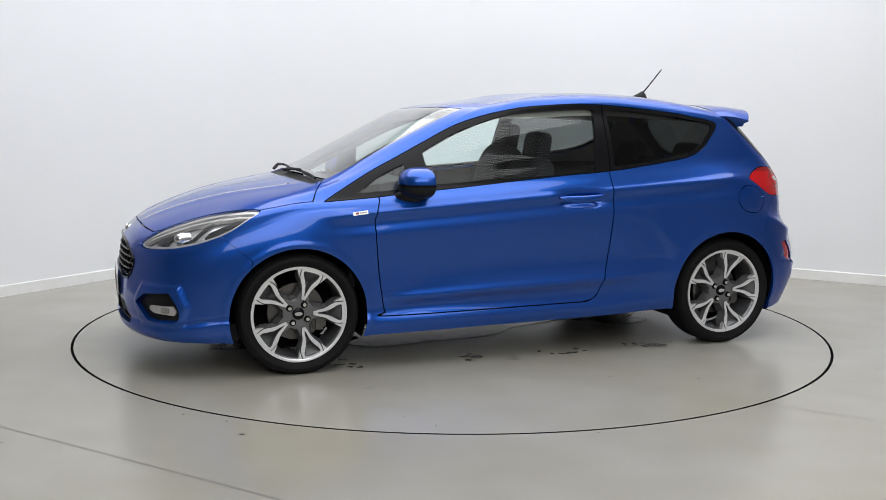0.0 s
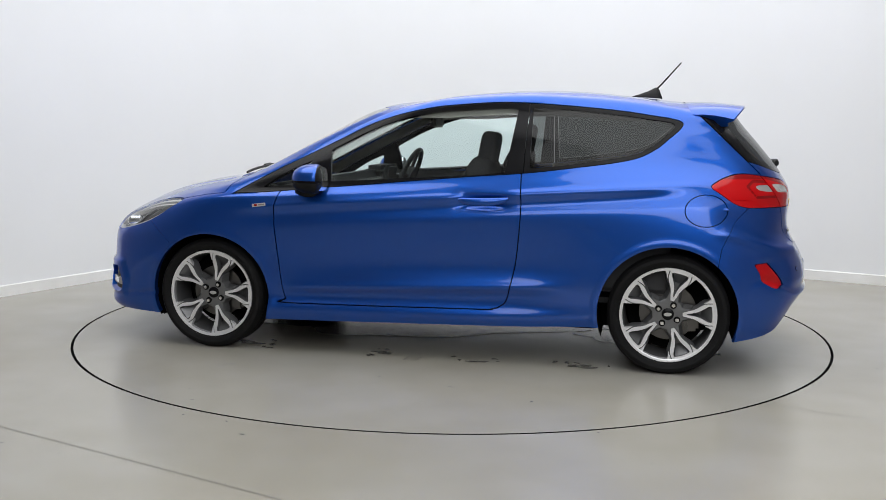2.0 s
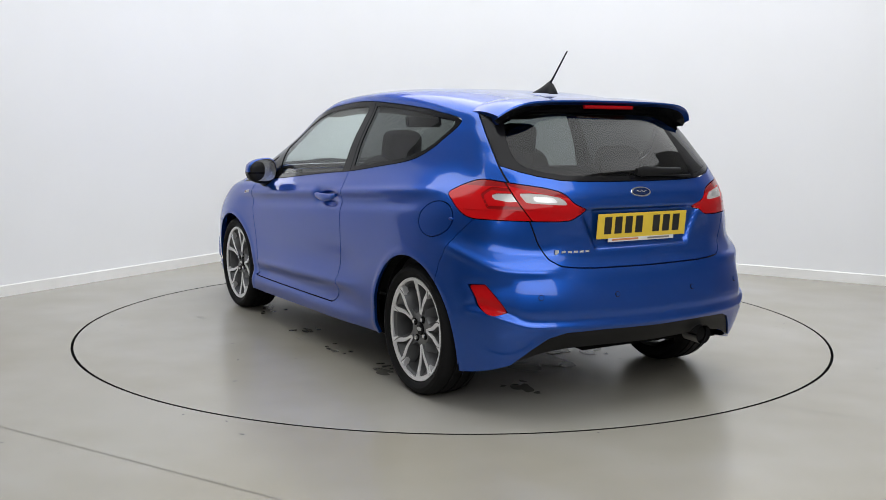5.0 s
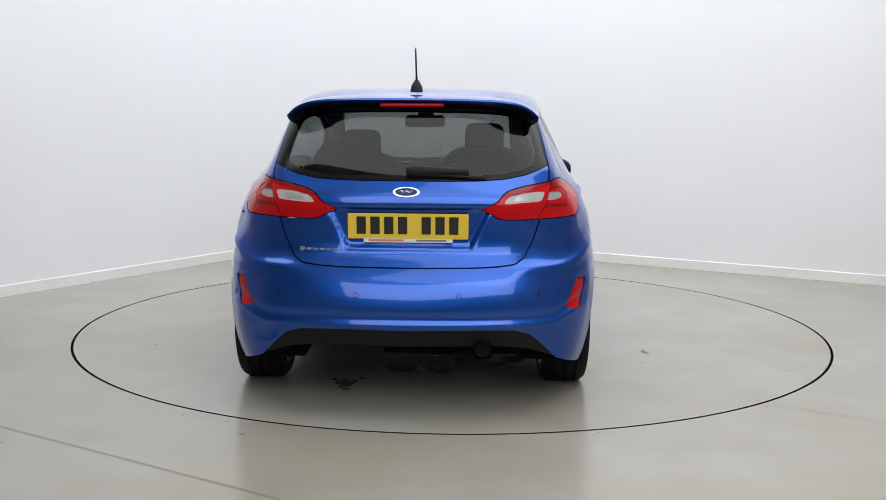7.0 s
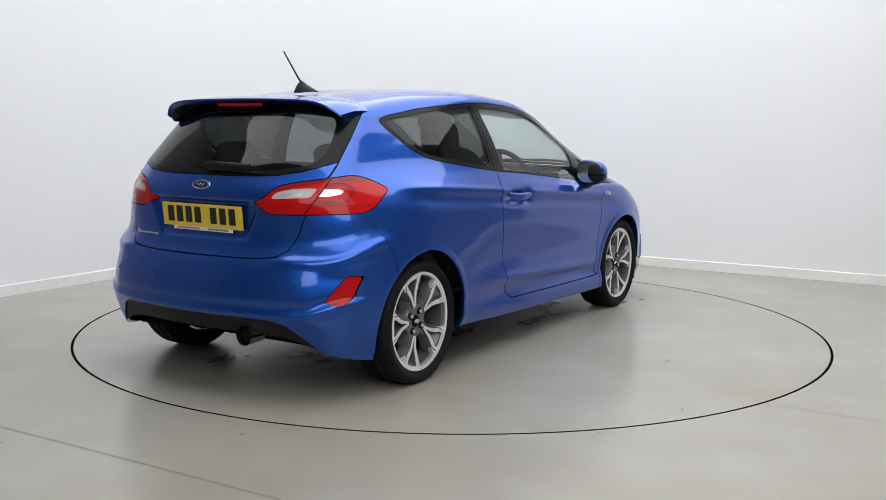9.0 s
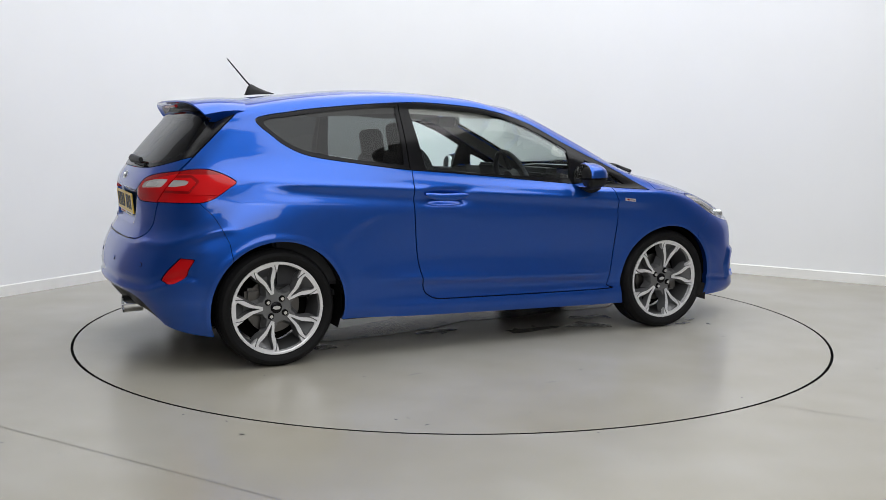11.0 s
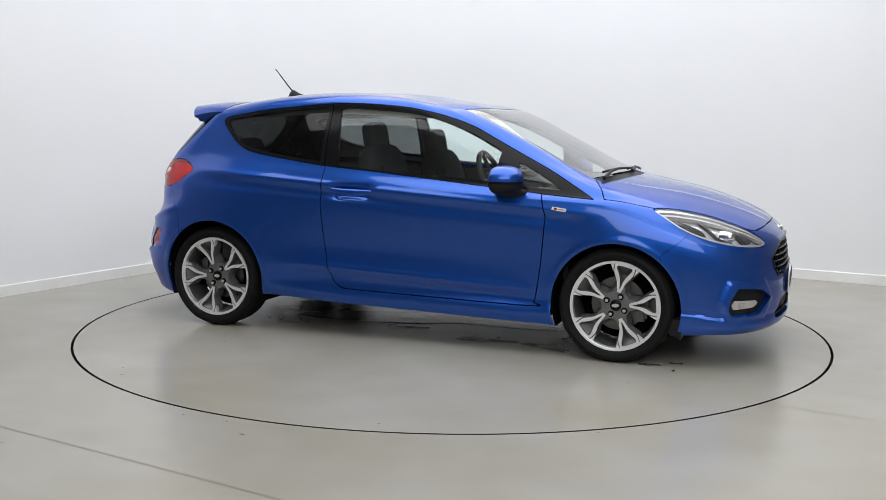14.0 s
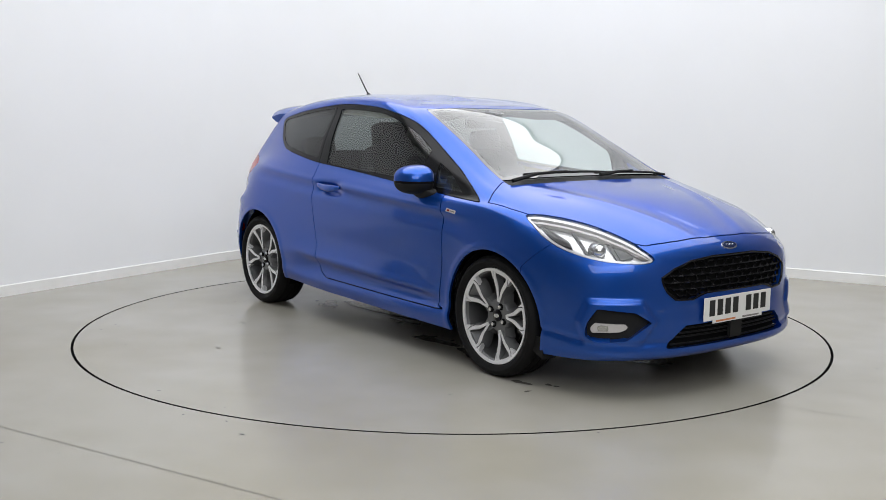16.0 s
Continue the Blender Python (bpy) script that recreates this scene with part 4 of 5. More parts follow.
# ---- roof spoiler ----
def spoiler():
    n, V, F = 40, [], []
    for i in range(n + 1):
        y = -0.575 + 1.15 * i / n
        e = abs(y) / 0.575
        drop = 0.012 * e ** 2 + 0.065 * e ** 9
        xf = -1.372 - 0.012 * e - 0.03 * e ** 6
        p = on_body((xf, y, 2.0), (0, 0, -1))[0]
        xt = -1.705 + 0.032 * e ** 2 + 0.05 * e ** 9
        zt = 1.372 - drop
        mid = on_body((0.5 * (xf + xt), y, 2.0), (0, 0, -1))[0]
        zm = 0.5 * (p.z + zt) + 0.010
        zu = 1.315 - 0.6 * drop - 0.01 * e ** 4
        V += [(xf, y, p.z + 0.002), (0.75 * xf + 0.25 * xt, y, 0.75 * p.z + 0.25 * zt + 0.008), (0.5 * (xf + xt), y, zm), (0.2 * xf + 0.8 * xt, y, 0.2 * p.z + 0.8 * zt + 0.005), (xt, y, zt), (xt - 0.001, y, zt - 0.008),
              (xt + 0.03, y, zt - 0.020), (-1.60, 0.965 * y, zu), (-1.545, 0.94 * y, zu - 0.005), (-1.47, 0.90 * y, zu + 0.01)]
    k = 10
    for i in range(n):
        for j in range(k):
            F.append((i * k + j, i * k + (j + 1) % k, (i + 1) * k + (j + 1) % k, (i + 1) * k + j))
    F += [tuple(range(k))[::-1], tuple(n * k + j for j in range(k))]
    me = bpy.data.meshes.new("roof_spoiler")
    me.from_pydata(V, [], F)
    me.materials.append(BLUE), me.materials.append(BLACK)
    for q, f in enumerate(me.polygons):
        if q < n * k and q % k in (6, 7, 8):
            f.material_index = 1
    me.shade_smooth()
    me.set_sharp_from_angle(angle=radians(38))
    ob = new("roof_spoiler", me)
    ob.parent = car
    ob["label"] = "blue roof spoiler over the rear window"
    bm = bmesh.new()
    tube(bm, [(-1.686 + 0.08 * (y * y), y, 1.342) for y in [0.015 * k - 0.142 for k in range(20)]], 0.009, 8)
    part("brake_light", bm, REDLENS, ob, "red high-level brake light", 60)


spoiler()

# ---- mirrors ----
for sg in (1, -1):
    def shell_shape(scale, lo, hi, face=0):
        """A rounded housing, flat towards the rear."""
        bm = bmesh.new()
        bmesh.ops.create_uvsphere(bm, u_segments=32, v_segments=20, radius=1.0)
        for v in bm.verts:
            x, y, z = v.co
            k = lambda a, e: math.copysign(abs(a) ** e, a)
            x = k(x, 0.8) if x > 0 else k(x, 0.8) * 0.32
            y, z = k(y, 0.75), k(z, 0.75)
            z *= 1.0 - 0.16 * y
            v.co = (0.124 * x * scale, 0.098 * y * scale, 0.079 * z * scale)
        cut = bmesh.ops.bisect_plane(bm, geom=bm.verts[:] + bm.edges[:] + bm.faces[:], plane_co=(0, 0, lo), plane_no=(0, 0, -1), clear_outer=True)
        bmesh.ops.bisect_plane(bm, geom=bm.verts[:] + bm.edges[:] + bm.faces[:], plane_co=(0, 0, hi), plane_no=(0, 0, 1), clear_outer=True)
        if face:
            bmesh.ops.bisect_plane(bm, geom=bm.verts[:] + bm.edges[:] + bm.faces[:], plane_co=(-0.020, 0, 0), plane_no=(face, 0, 0), clear_outer=True)
        for v in bm.verts:
            v.co = Vector((0.532 + v.co.x - 0.15 * v.co.y, sg * (0.876 + v.co.y), 0.958 + v.co.z))
        return bm
    bm = shell_shape(1.0, -0.2, -0.008)
    mirror = part("door_mirror", bm, MATT, car, "door mirror with blue cap and black base", 50)
    part("mirror_edge", shell_shape(0.998, -0.012, 0.2, 1), MATT, mirror, "black mirror edge", 50)
    part("mirror_cap", shell_shape(1.005, -0.012, 0.2, -1), BLUE, mirror, "blue mirror cap", 50)
    part("indicator", shell_shape(1.012, -0.016, -0.004), BLACK, mirror, "slim smoked indicator strip", 50)
    bm = bmesh.new()
    n = 28
    prism(bm, [(0.074 * math.copysign(abs(math.cos(2 * math.pi * k / n)) ** 0.75, math.cos(2 * math.pi * k / n)), 0.064 * math.copysign(abs(math.sin(2 * math.pi * k / n)) ** 0.75, math.sin(2 * math.pi * k / n))) for k in range(n)],
          Matrix.Translation((0.500, sg * 0.878, 0.962)) @ pose(0, 0, 0, 88, 0, -90 - sg * 9), 0.006)
    part("mirror_glass", bm, CHROME, mirror, "silvered mirror glass")
    bm = bmesh.new()
    V = []
    for k, (x, y, z, a, b) in enumerate(((0.61, 0.79, 0.885, 0.07, 0.030), (0.60, 0.83, 0.885, 0.062, 0.034), (0.575, 0.865, 0.90, 0.058, 0.038), (0.56, 0.88, 0.935, 0.06, 0.035))):
        V.append([bm.verts.new((x + a * math.cos(t * math.pi / 8), sg * (y + 0.01 * math.sin(t * math.pi / 8)), z + b * math.sin(t * math.pi / 8))) for t in range(16)])
    for A, B in zip(V, V[1:]):
        for t in range(16):
            bm.faces.new((A[t], A[(t + 1) % 16], B[(t + 1) % 16], B[t]))
    bm.faces.new(V[0]), bm.faces.new(V[-1])
    part("mirror_foot", bm, MATT, mirror, "black mirror foot", 50)

# ---- door handles ----
for sg, door_ob in zip((1, -1), DOORS):
    bm = bmesh.new()
    N = 14
    rings = []
    for k in range(N + 1):
        t = k / N
        x = -0.243 - 0.262 * t
        p, n = on_body((x, sg * 2, 0.868 + 0.012 * t), (0, -sg, 0))
        bow = math.sin(math.pi * t)
        w = 0.021 * (0.35 + 0.65 * bow ** 0.45)
        c = p + n * (0.004 + 0.032 * bow ** 0.6)
        rings.append([bm.verts.new(c + Vector((0, sg * 0.010 * math.cos(a), w * math.sin(a)))) for a in [2 * math.pi * q / 12 for q in range(12)]])
    for A, B in zip(rings, rings[1:]):
        for q in range(12):
            bm.faces.new((A[q], A[(q + 1) % 12], B[(q + 1) % 12], B[q]))
    bm.faces.new(rings[0]), bm.faces.new(rings[-1])
    part("door_handle", bm, BLUE, door_ob, "blue pull handle", 50)

# ---- aerial ----
bm = bmesh.new()
sec = []
for x, zb, w, h in ((-1.09, 1.437, 0.006, 0.004), (-1.13, 1.436, 0.022, 0.016), (-1.18, 1.434, 0.030, 0.036), (-1.225, 1.431, 0.031, 0.062), (-1.245, 1.430, 0.030, 0.050), (-1.262, 1.427, 0.026, 0.008)):
    sec.append([bm.verts.new((x, w * a, zb - 0.016 + h * b)) for a, b in ((1, 0), (0.9, 0.45), (0.35, 0.9), (0, 1), (-0.35, 0.9), (-0.9, 0.45), (-1, 0))])
for A, B in zip(sec, sec[1:]):
    for q in range(6):
        bm.faces.new((A[q], A[q + 1], B[q + 1], B[q]))
    bm.faces.new((A[6], A[0], B[0], B[6]))
bm.faces.new(sec[0]), bm.faces.new(sec[-1])
aerial = part("aerial_base", bm, MATT, car, "black roof aerial base", 50)
bm = bmesh.new()
tube(bm, [(-1.232, 0, 1.468), (-1.262, 0, 1.50), (-1.362, 0, 1.616)], 0.0055, 8, r2=0.0035)
part("aerial_rod", bm, MATT, aerial, "thin black aerial rod", 60)


# ---- wipers ----
def wiper(name, blade, arm, label):
    bm = bmesh.new()
    tube(bm, blade, 0.007, 6)
    ob = part(name, bm, MATT, car, label, 50)
    bm = bmesh.new()
    tube(bm, arm, 0.011, 6, r2=0.007)
    part("arm", bm, MATT, ob, smooth=50)


def on_top(x, y, off):
    return on_body((x, y, 2.0), (0, 0, -1), off)[0]


wiper("wiper", [on_top(1.03 + 0.03 * k / 10, 0.60 - 0.62 * k / 10, 0.014) for k in range(11)], [on_top(1.085, 0.0, 0.012), on_top(1.07, 0.16, 0.024), on_top(1.045, 0.30, 0.022)], "black windscreen wiper")
wiper("wiper", [on_top(1.06 - 0.05 * k / 10, 0.05 - 0.55 * k / 10, 0.018) for k in range(11)], [on_top(1.04, -0.60, 0.014), on_top(1.04, -0.42, 0.028), on_top(1.045, -0.22, 0.026)], "black windscreen wiper")


def on_back(y, z, off):
    return on_body((-2.6, y, z), (1, 0, 0), off)[0]


bm = bmesh.new()
V = []
for k in range(9):
    t = k / 8
    c = on_back(0.015 - 0.27 * t, 1.042 + 0.0 * t, 0.022)
    w = 0.026 - 0.012 * t
    V.append([bm.verts.new(c + Vector((-0.012 * math.cos(a), 0, w * math.sin(a) * (1 if k else 0.6)))) for a in [2 * math.pi * q / 10 for q in range(10)]])
for A, B in zip(V, V[1:]):
    for q in range(10):
        bm.faces.new((A[q], A[(q + 1) % 10], B[(q + 1) % 10], B[q]))
bm.faces.new(V[0]), bm.faces.new(V[-1])
rear_wiper = part("rear_wiper", bm, MATT, car, "black rear wiper with a cover", 50)
bm = bmesh.new()
tube(bm, [on_back(-0.02 - 0.031 * k, 1.034 - 0.001 * k, 0.012) for k in range(11)], 0.006, 6)
part("blade", bm, MATT, rear_wiper, smooth=50)

# ---- parking sensors in the rear bumper ----
for sy in (0.57, 0.22, -0.22, -0.57):
    at = frame_on((-2.6, sy, 0.535), (1, 0, 0))
    bm = bmesh.new()
    cyl(bm, 0.0125, 0.0125, 0.004, at, 20)
    sensor = part("parking_sensor", bm, MATT, car, "dark ring of a parking sensor", 30)
    bm = bmesh.new()
    cyl(bm, 0.0105, 0.0100, 0.007, at, 20)
    part("sensor_face", bm, BLUE, sensor, smooth=30)

# ---- exhaust, mud flaps, underside, wheel housings ----
bm = bmesh.new()
cyl(bm, 0.041, 0.045, 0.10, pose(-1.975, -0.325, 0.297, 0, -90), 32, caps=False)
exhaust = part("exhaust_tip", bm, CHROME, car, "round chrome exhaust tip", 40)
bm = bmesh.new()
cyl(bm, 0.038, 0.038, 0.02, pose(-1.985, -0.325, 0.297, 0, -90), 32)
part("bore", bm, GAP, exhaust)
bm = bmesh.new()
box(bm, -1.60, -0.2, 0.27, 0.30, 0.75, 0.13, bevel=0.05)
part("silencer", bm, UNDER, car, "dull black exhaust silencer", 40)
bm = bmesh.new()
box(bm, -0.08, 0, 0.235, 1.78, 1.60, 0.05, bevel=0.015)
box(bm, 1.62, 0, 0.30, 0.5, 1.15, 0.2, bevel=0.03)
box(bm, 1.15, 0, 0.42, 0.72, 1.02, 0.46, bevel=0.03)
box(bm, -1.32, 0, 0.44, 0.72, 1.05, 0.34, bevel=0.03)
box(bm, -1.75, 0, 0.48, 0.32, 1.20, 0.30, bevel=0.03)
part("underbody", bm, UNDER, car, "dark underbody")
for ax, az, r in ((AXLE_F, 0.298, 0.352), (AXLE_R + 0.005, 0.306, 0.357)):
    for sg in (1, -1):
        bm = bmesh.new()
        n = 40
        A = [bm.verts.new((ax + r * math.cos(t), sg * 0.795, az + r * math.sin(t))) for t in [math.radians(-22 + 224 * k / n) for k in range(n + 1)]]
        B = [bm.verts.new((v.co.x, sg * 0.50, v.co.z)) for v in A]
        for k in range(n):
            bm.faces.new((A[k], A[k + 1], B[k + 1], B[k]))
        bm.faces.new(B)
        part("wheel_housing", bm, UNDER, car, "black wheel arch liner", 40)
for sg in (1, -1):
    bm = bmesh.new()
    prism(bm, [(1.515, .255), (1.515, .15), (1.44, .185), (1.45, .255)], Matrix.Translation((0, sg * 0.72, 0)) @ pose(0, 0, 0, 90), 0.09)
    part("air_deflector", bm, MATT, car, "black rubber air deflector")


# ---- wheels ----
def lathe(bm, profile, seg=72, mat=0, axis_y=True):
    """Turns a profile of (radius, y) about the y axis."""
    rings = [[bm.verts.new((r * math.cos(2 * math.pi * k / seg), y, r * math.sin(2 * math.pi * k / seg))) for k in range(seg)] for r, y in profile]
    for A, B in zip(rings, rings[1:]):
        for k in range(seg):
            bm.faces.new((A[k], A[(k + 1) % seg], B[(k + 1) % seg], B[k])).material_index = mat


def build_wheel():
    """A wheel about the y axis, outer side at +y, its outer tyre wall at y = 0.05."""
    bm = bmesh.new()
    lathe(bm, [(0.236, 0.032), (0.243, 0.036), (0.243, 0.028), (0.236, 0.018), (0.226, 0.010), (0.221, -0.05), (0.215, -0.15), (0.232, -0.165)])
    wheel = part("wheel", bm, ANTHRACITE, car, "five-spoke machined alloy wheel with black tyre", 35)
    bm = bmesh.new()
    lathe(bm, [(0.2285, 0.026), (0.2285, 0.034), (0.236, 0.0378), (0.2425, 0.0375), (0.2435, 0.030)])
    part("rim_lip", bm, ALLOY, wheel, "bright machined rim edge", 35)
    bm = bmesh.new()
    r = TYRE_R
    lathe(bm, [(0.240, 0.020), (0.2445, 0.034), (0.256, 0.046), (0.275, 0.052), (0.290, 0.048), (r - 0.007, 0.034), (r - 0.001, 0.018), (r, -0.004), (r - 0.006, -0.006), (r - 0.006, -0.014), (r, -0.016), (r, -0.056), (r - 0.006, -0.058),
               (r - 0.006, -0.066), (r, -0.068), (r, -0.104), (r - 0.006, -0.106), (r - 0.006, -0.114), (r, -0.116), (r - 0.004, -0.140), (r - 0.014, -0.154), (0.28, -0.166), (0.25, -0.16), (0.235, -0.15)])
    tyre = part("tyre", bm, RUBBER, wheel, "black low-profile tyre", 30)
    # spokes: a pear-shaped machined loop round a deep pocket
    def face_y(rr):
        return 0.012 + 0.022 * (rr / 0.23) ** 1.5

    def mirrored(half):
        return half + [(a, -b) for a, b in reversed(half)]

    outer = mirrored([(0.074, 0.009), (0.100, 0.0165), (0.125, 0.0225), (0.145, 0.0315), (0.165, 0.0440), (0.183, 0.0515), (0.200, 0.0540), (0.2265, 0.0535), (0.2300, 0.0470), (0.2330, 0.0150)])
    inner_ = mirrored([(0.094, 0.002), (0.110, 0.0050), (0.130, 0.0080), (0.150, 0.0135), (0.168, 0.0220), (0.184, 0.0310), (0.198, 0.0395), (0.2110, 0.0420), (0.2170, 0.0370), (0.2190, 0.0120)])
    bm = bmesh.new()
    loops = [[bm.verts.new((a, face_y(a) - dy, b * wd)) for a, b in o] for o, dy, wd in ((outer, 0.060, 1.35), (outer, 0.012, 1.12), (inner_, 0.002, 1.0), (inner_, 0.042, 0.75))]
    top = [[bm.verts.new((a, face_y(a), b)) for a, b in outer], [bm.verts.new((a, face_y(a), b)) for a, b in inner_]]
    n = len(outer)
    for A, B in ((loops[0], loops[1]), (loops[2], loops[3])):
        for k in range(n):
            bm.faces.new((A[k], A[(k + 1) % n], B[(k + 1) % n], B[k]))
    for k in range(n):
        bm.faces.new((loops[1][k], loops[1][(k + 1) % n], top[0][(k + 1) % n], top[0][k]))
        bm.faces.new((loops[2][k], loops[2][(k + 1) % n], top[1][(k + 1) % n], top[1][k]))
    # arms that tie the spoke to the hub
    a0 = [bm.verts.new(v) for v in ((0.055, 0.006, 0.034), (0.11, 0.006, 0.024), (0.11, 0.006, -0.024), (0.055, 0.006, -0.034), (0.055, -0.045, 0.050), (0.13, -0.045, 0.038), (0.13, -0.045, -0.038), (0.055, -0.045, -0.050))]
    for f in ((0, 1, 2, 3), (4, 5, 6, 7), (0, 1, 5, 4), (1, 2, 6, 5), (2, 3, 7, 6), (3, 0, 4, 7)):
        bm.faces.new([a0[i] for i in f])
    spoke = part("spoke", bm, ANTHRACITE, wheel, "grey painted twin-arm spoke", 35)
    # the sloping floor of the pocket
    bm = bmesh.new()
    fl = [bm.verts.new(v) for v in ((0.217, face_y(0.217) - 0.010, 0.036), (0.217, face_y(0.217) - 0.010, -0.036), (0.165, -0.030, -0.018), (0.165, -0.030, 0.018), (0.120, -0.034, -0.006), (0.120, -0.034, 0.006))]
    bm.faces.new(fl[:4]), bm.faces.new((fl[3], fl[2], fl[4], fl[5]))
    part("pocket_floor", bm, ANTHRACITE, spoke)
    bm = bmesh.new()
    A = [bm.verts.new((a, face_y(a) + 0.0008, b)) for a, b in outer]
    B = [bm.verts.new((a, face_y(a) + 0.0008, b)) for a, b in inner_]
    A2 = [bm.verts.new((a, face_y(a) - 0.004, b * 1.01)) for a, b in outer]
    B2 = [bm.verts.new((a, face_y(a) - 0.004, b * 0.98)) for a, b in inner_]
    for k in range(n):
        k2 = (k + 1) % n
        bm.faces.new((A[k], A[k2], B[k2], B[k]))
        bm.faces.new((A[k], A2[k], A2[k2], A[k2]))
        bm.faces.new((B[k], B2[k], B2[k2], B[k2]))
    part("machined_face", bm, ALLOY, spoke, "bright machined face", 35)
    # machined webs where the spoke runs out into the rim
    for side in (1, -1):
        bm = bmesh.new()
        web = [(0.178, 0.0560), (0.199, 0.0590), (0.2200, 0.0585), (0.2235, 0.0930), (0.2130, 0.0760), (0.2000, 0.0680)]
        up = [bm.verts.new((a, face_y(math.hypot(a, b)) - 0.001, side * b)) for a, b in web]
        dn = [bm.verts.new((a, face_y(math.hypot(a, b)) - 0.030, side * b)) for a, b in web]
        bm.faces.new(up)
        for k in range(6):
            bm.faces.new((up[k], up[(k + 1) % 6], dn[(k + 1) % 6], dn[k]))
        part("spoke_web", bm, ALLOY, spoke, "machined web at the rim", 35)
    for k in range(1, 5):
        copy_thing(spoke, pose(0, 0, 0, 0, 72 * k, 0))
    bm = bmesh.new()
    lathe(bm, [(0.0, 0.004), (0.034, 0.004), (0.060, 0.008), (0.078, 0.004), (0.086, -0.010), (0.088, -0.06)], 48)
    part("hub", bm, ANTHRACITE, wheel, "grey wheel hub", 35)
    bm = bmesh.new()
    lathe(bm, [(0.0, 0.014), (0.024, 0.013), (0.029, 0.010), (0.031, 0.003)], 36)
    cap = part("centre_cap", bm, BLACK, wheel, "black centre cap", 40)
    bm = bmesh.new()
    prism(bm, [(0.020 * math.cos(t), 0.0095 * math.sin(t)) for t in [2 * math.pi * k / 24 for k in range(24)]], Matrix.Translation((0, 0.0145, 0)) @ pose(0, 0, 0, 90), 0.002)
    part("cap_badge", bm, SILVER, cap)
    for k in range(4):
        bm = bmesh.new()
        t = radians(45 + 90 * k - 12)
        cyl(bm, 0.0125, 0.010, 0.018, Matrix.Translation((0.054 * math.cos(t), 0.010, 0.054 * math.sin(t))) @ pose(0, 0, 0, -90), 6)
        part("wheel_nut", bm, CHROME, wheel, smooth=30)
        # a black disc on the hub paints the shade of the nut's hole
        bm = bmesh.new()
        lathe(bm, [(0.0, 0.0), (0.0165, 0.0005), (0.0175, -0.004)], 20)
        bmesh.ops.translate(bm, verts=bm.verts, vec=(0.054 * math.cos(t), 0.0092, 0.054 * math.sin(t)))
        part("nut_hole_shade", bm, GAP, wheel)
    bm = bmesh.new()
    cyl(bm, 0.145, 0.145, 0.022, pose(0, -0.075, 0, 90), 48)
    part("brake_disc", bm, STEEL, wheel, "steel brake disc", 35)
    bm = bmesh.new()
    box(bm, 0.118, -0.07, 0.035, 0.07, 0.07, 0.13, bevel=0.015)
    part("brake_caliper", bm, STEEL, wheel, "grey brake caliper", 35)
    bm = bmesh.new()
    cyl(bm, 0.205, 0.205, 0.004, pose(0, -0.155, 0, 90), 48)
    part("back_plate", bm, UNDER, wheel)
    return wheel


wheel = build_wheel()
wheel.matrix_basis = pose(AXLE_F, HUB_Y, HUB_Z, 0, 180, 0)
copy_thing(wheel, pose(AXLE_R, HUB_Y, HUB_Z, 0, 183, 0))
copy_thing(wheel, pose(AXLE_F, -HUB_Y, HUB_Z, 0, 185, 180))
copy_thing(wheel, pose(AXLE_R, -HUB_Y, HUB_Z, 0, 0, 180))


# ---- cabin ----
def soft_block(bm, cx, cy, cz, sx, sy, sz, lean=0.0, bevel=0.03):
    box(bm, 0, 0, 0, sx, sy, sz, Matrix.Translation((cx, cy, cz)) @ pose(0, 0, 0, 0, lean, 0), bevel)


def pad(bm, cx, cy, cz, sx, sy, sz, lean=0.0, square=0.55):
    """A padded, rounded block."""
    m = Matrix.Translation((cx, cy, cz)) @ pose(0, 0, 0, 0, lean, 0)
    r = bmesh.ops.create_uvsphere(bm, u_segments=28, v_segments=18, radius=1.0)
    for v in r["verts"]:
        a, b, c = (math.copysign(abs(q) ** square, q) for q in v.co)
        v.co = m @ Vector((0.5 * sx * a, 0.5 * sy * b, 0.5 * sz * c))


def seat(y, up, back):
    bm = bmesh.new()
    soft_block(bm, 0.0 - back, y, 0.50 + up, 0.50, 0.49, 0.16, -6, 0.05)
    ob = part("seat", bm, FABRIC, car, "charcoal fabric front seat", 45)
    bm = bmesh.new()
    pad(bm, -0.29 - back, y, 0.78 + up, 0.17, 0.50, 0.62, -18, 0.5)
    soft_block(bm, -0.27 - back, y - 0.2, 0.76 + up, 0.16, 0.08, 0.44, -18, 0.035)
    soft_block(bm, -0.27 - back, y + 0.2, 0.76 + up, 0.16, 0.08, 0.44, -18, 0.035)
    part("backrest", bm, FABRIC, ob, "fabric backrest", 45)
    bm = bmesh.new()
    pad(bm, -0.395 - back, y, 1.118 + up, 0.10, 0.225, 0.20, -10, 0.42)
    for py in (y - 0.06, y + 0.06):
        tube(bm, [(-0.375 - back, py, 0.96 + up), (-0.39 - back, py, 1.05 + up)], 0.007, 8)
    part("headrest", bm, FABRIC, ob, "padded headrest", 45)


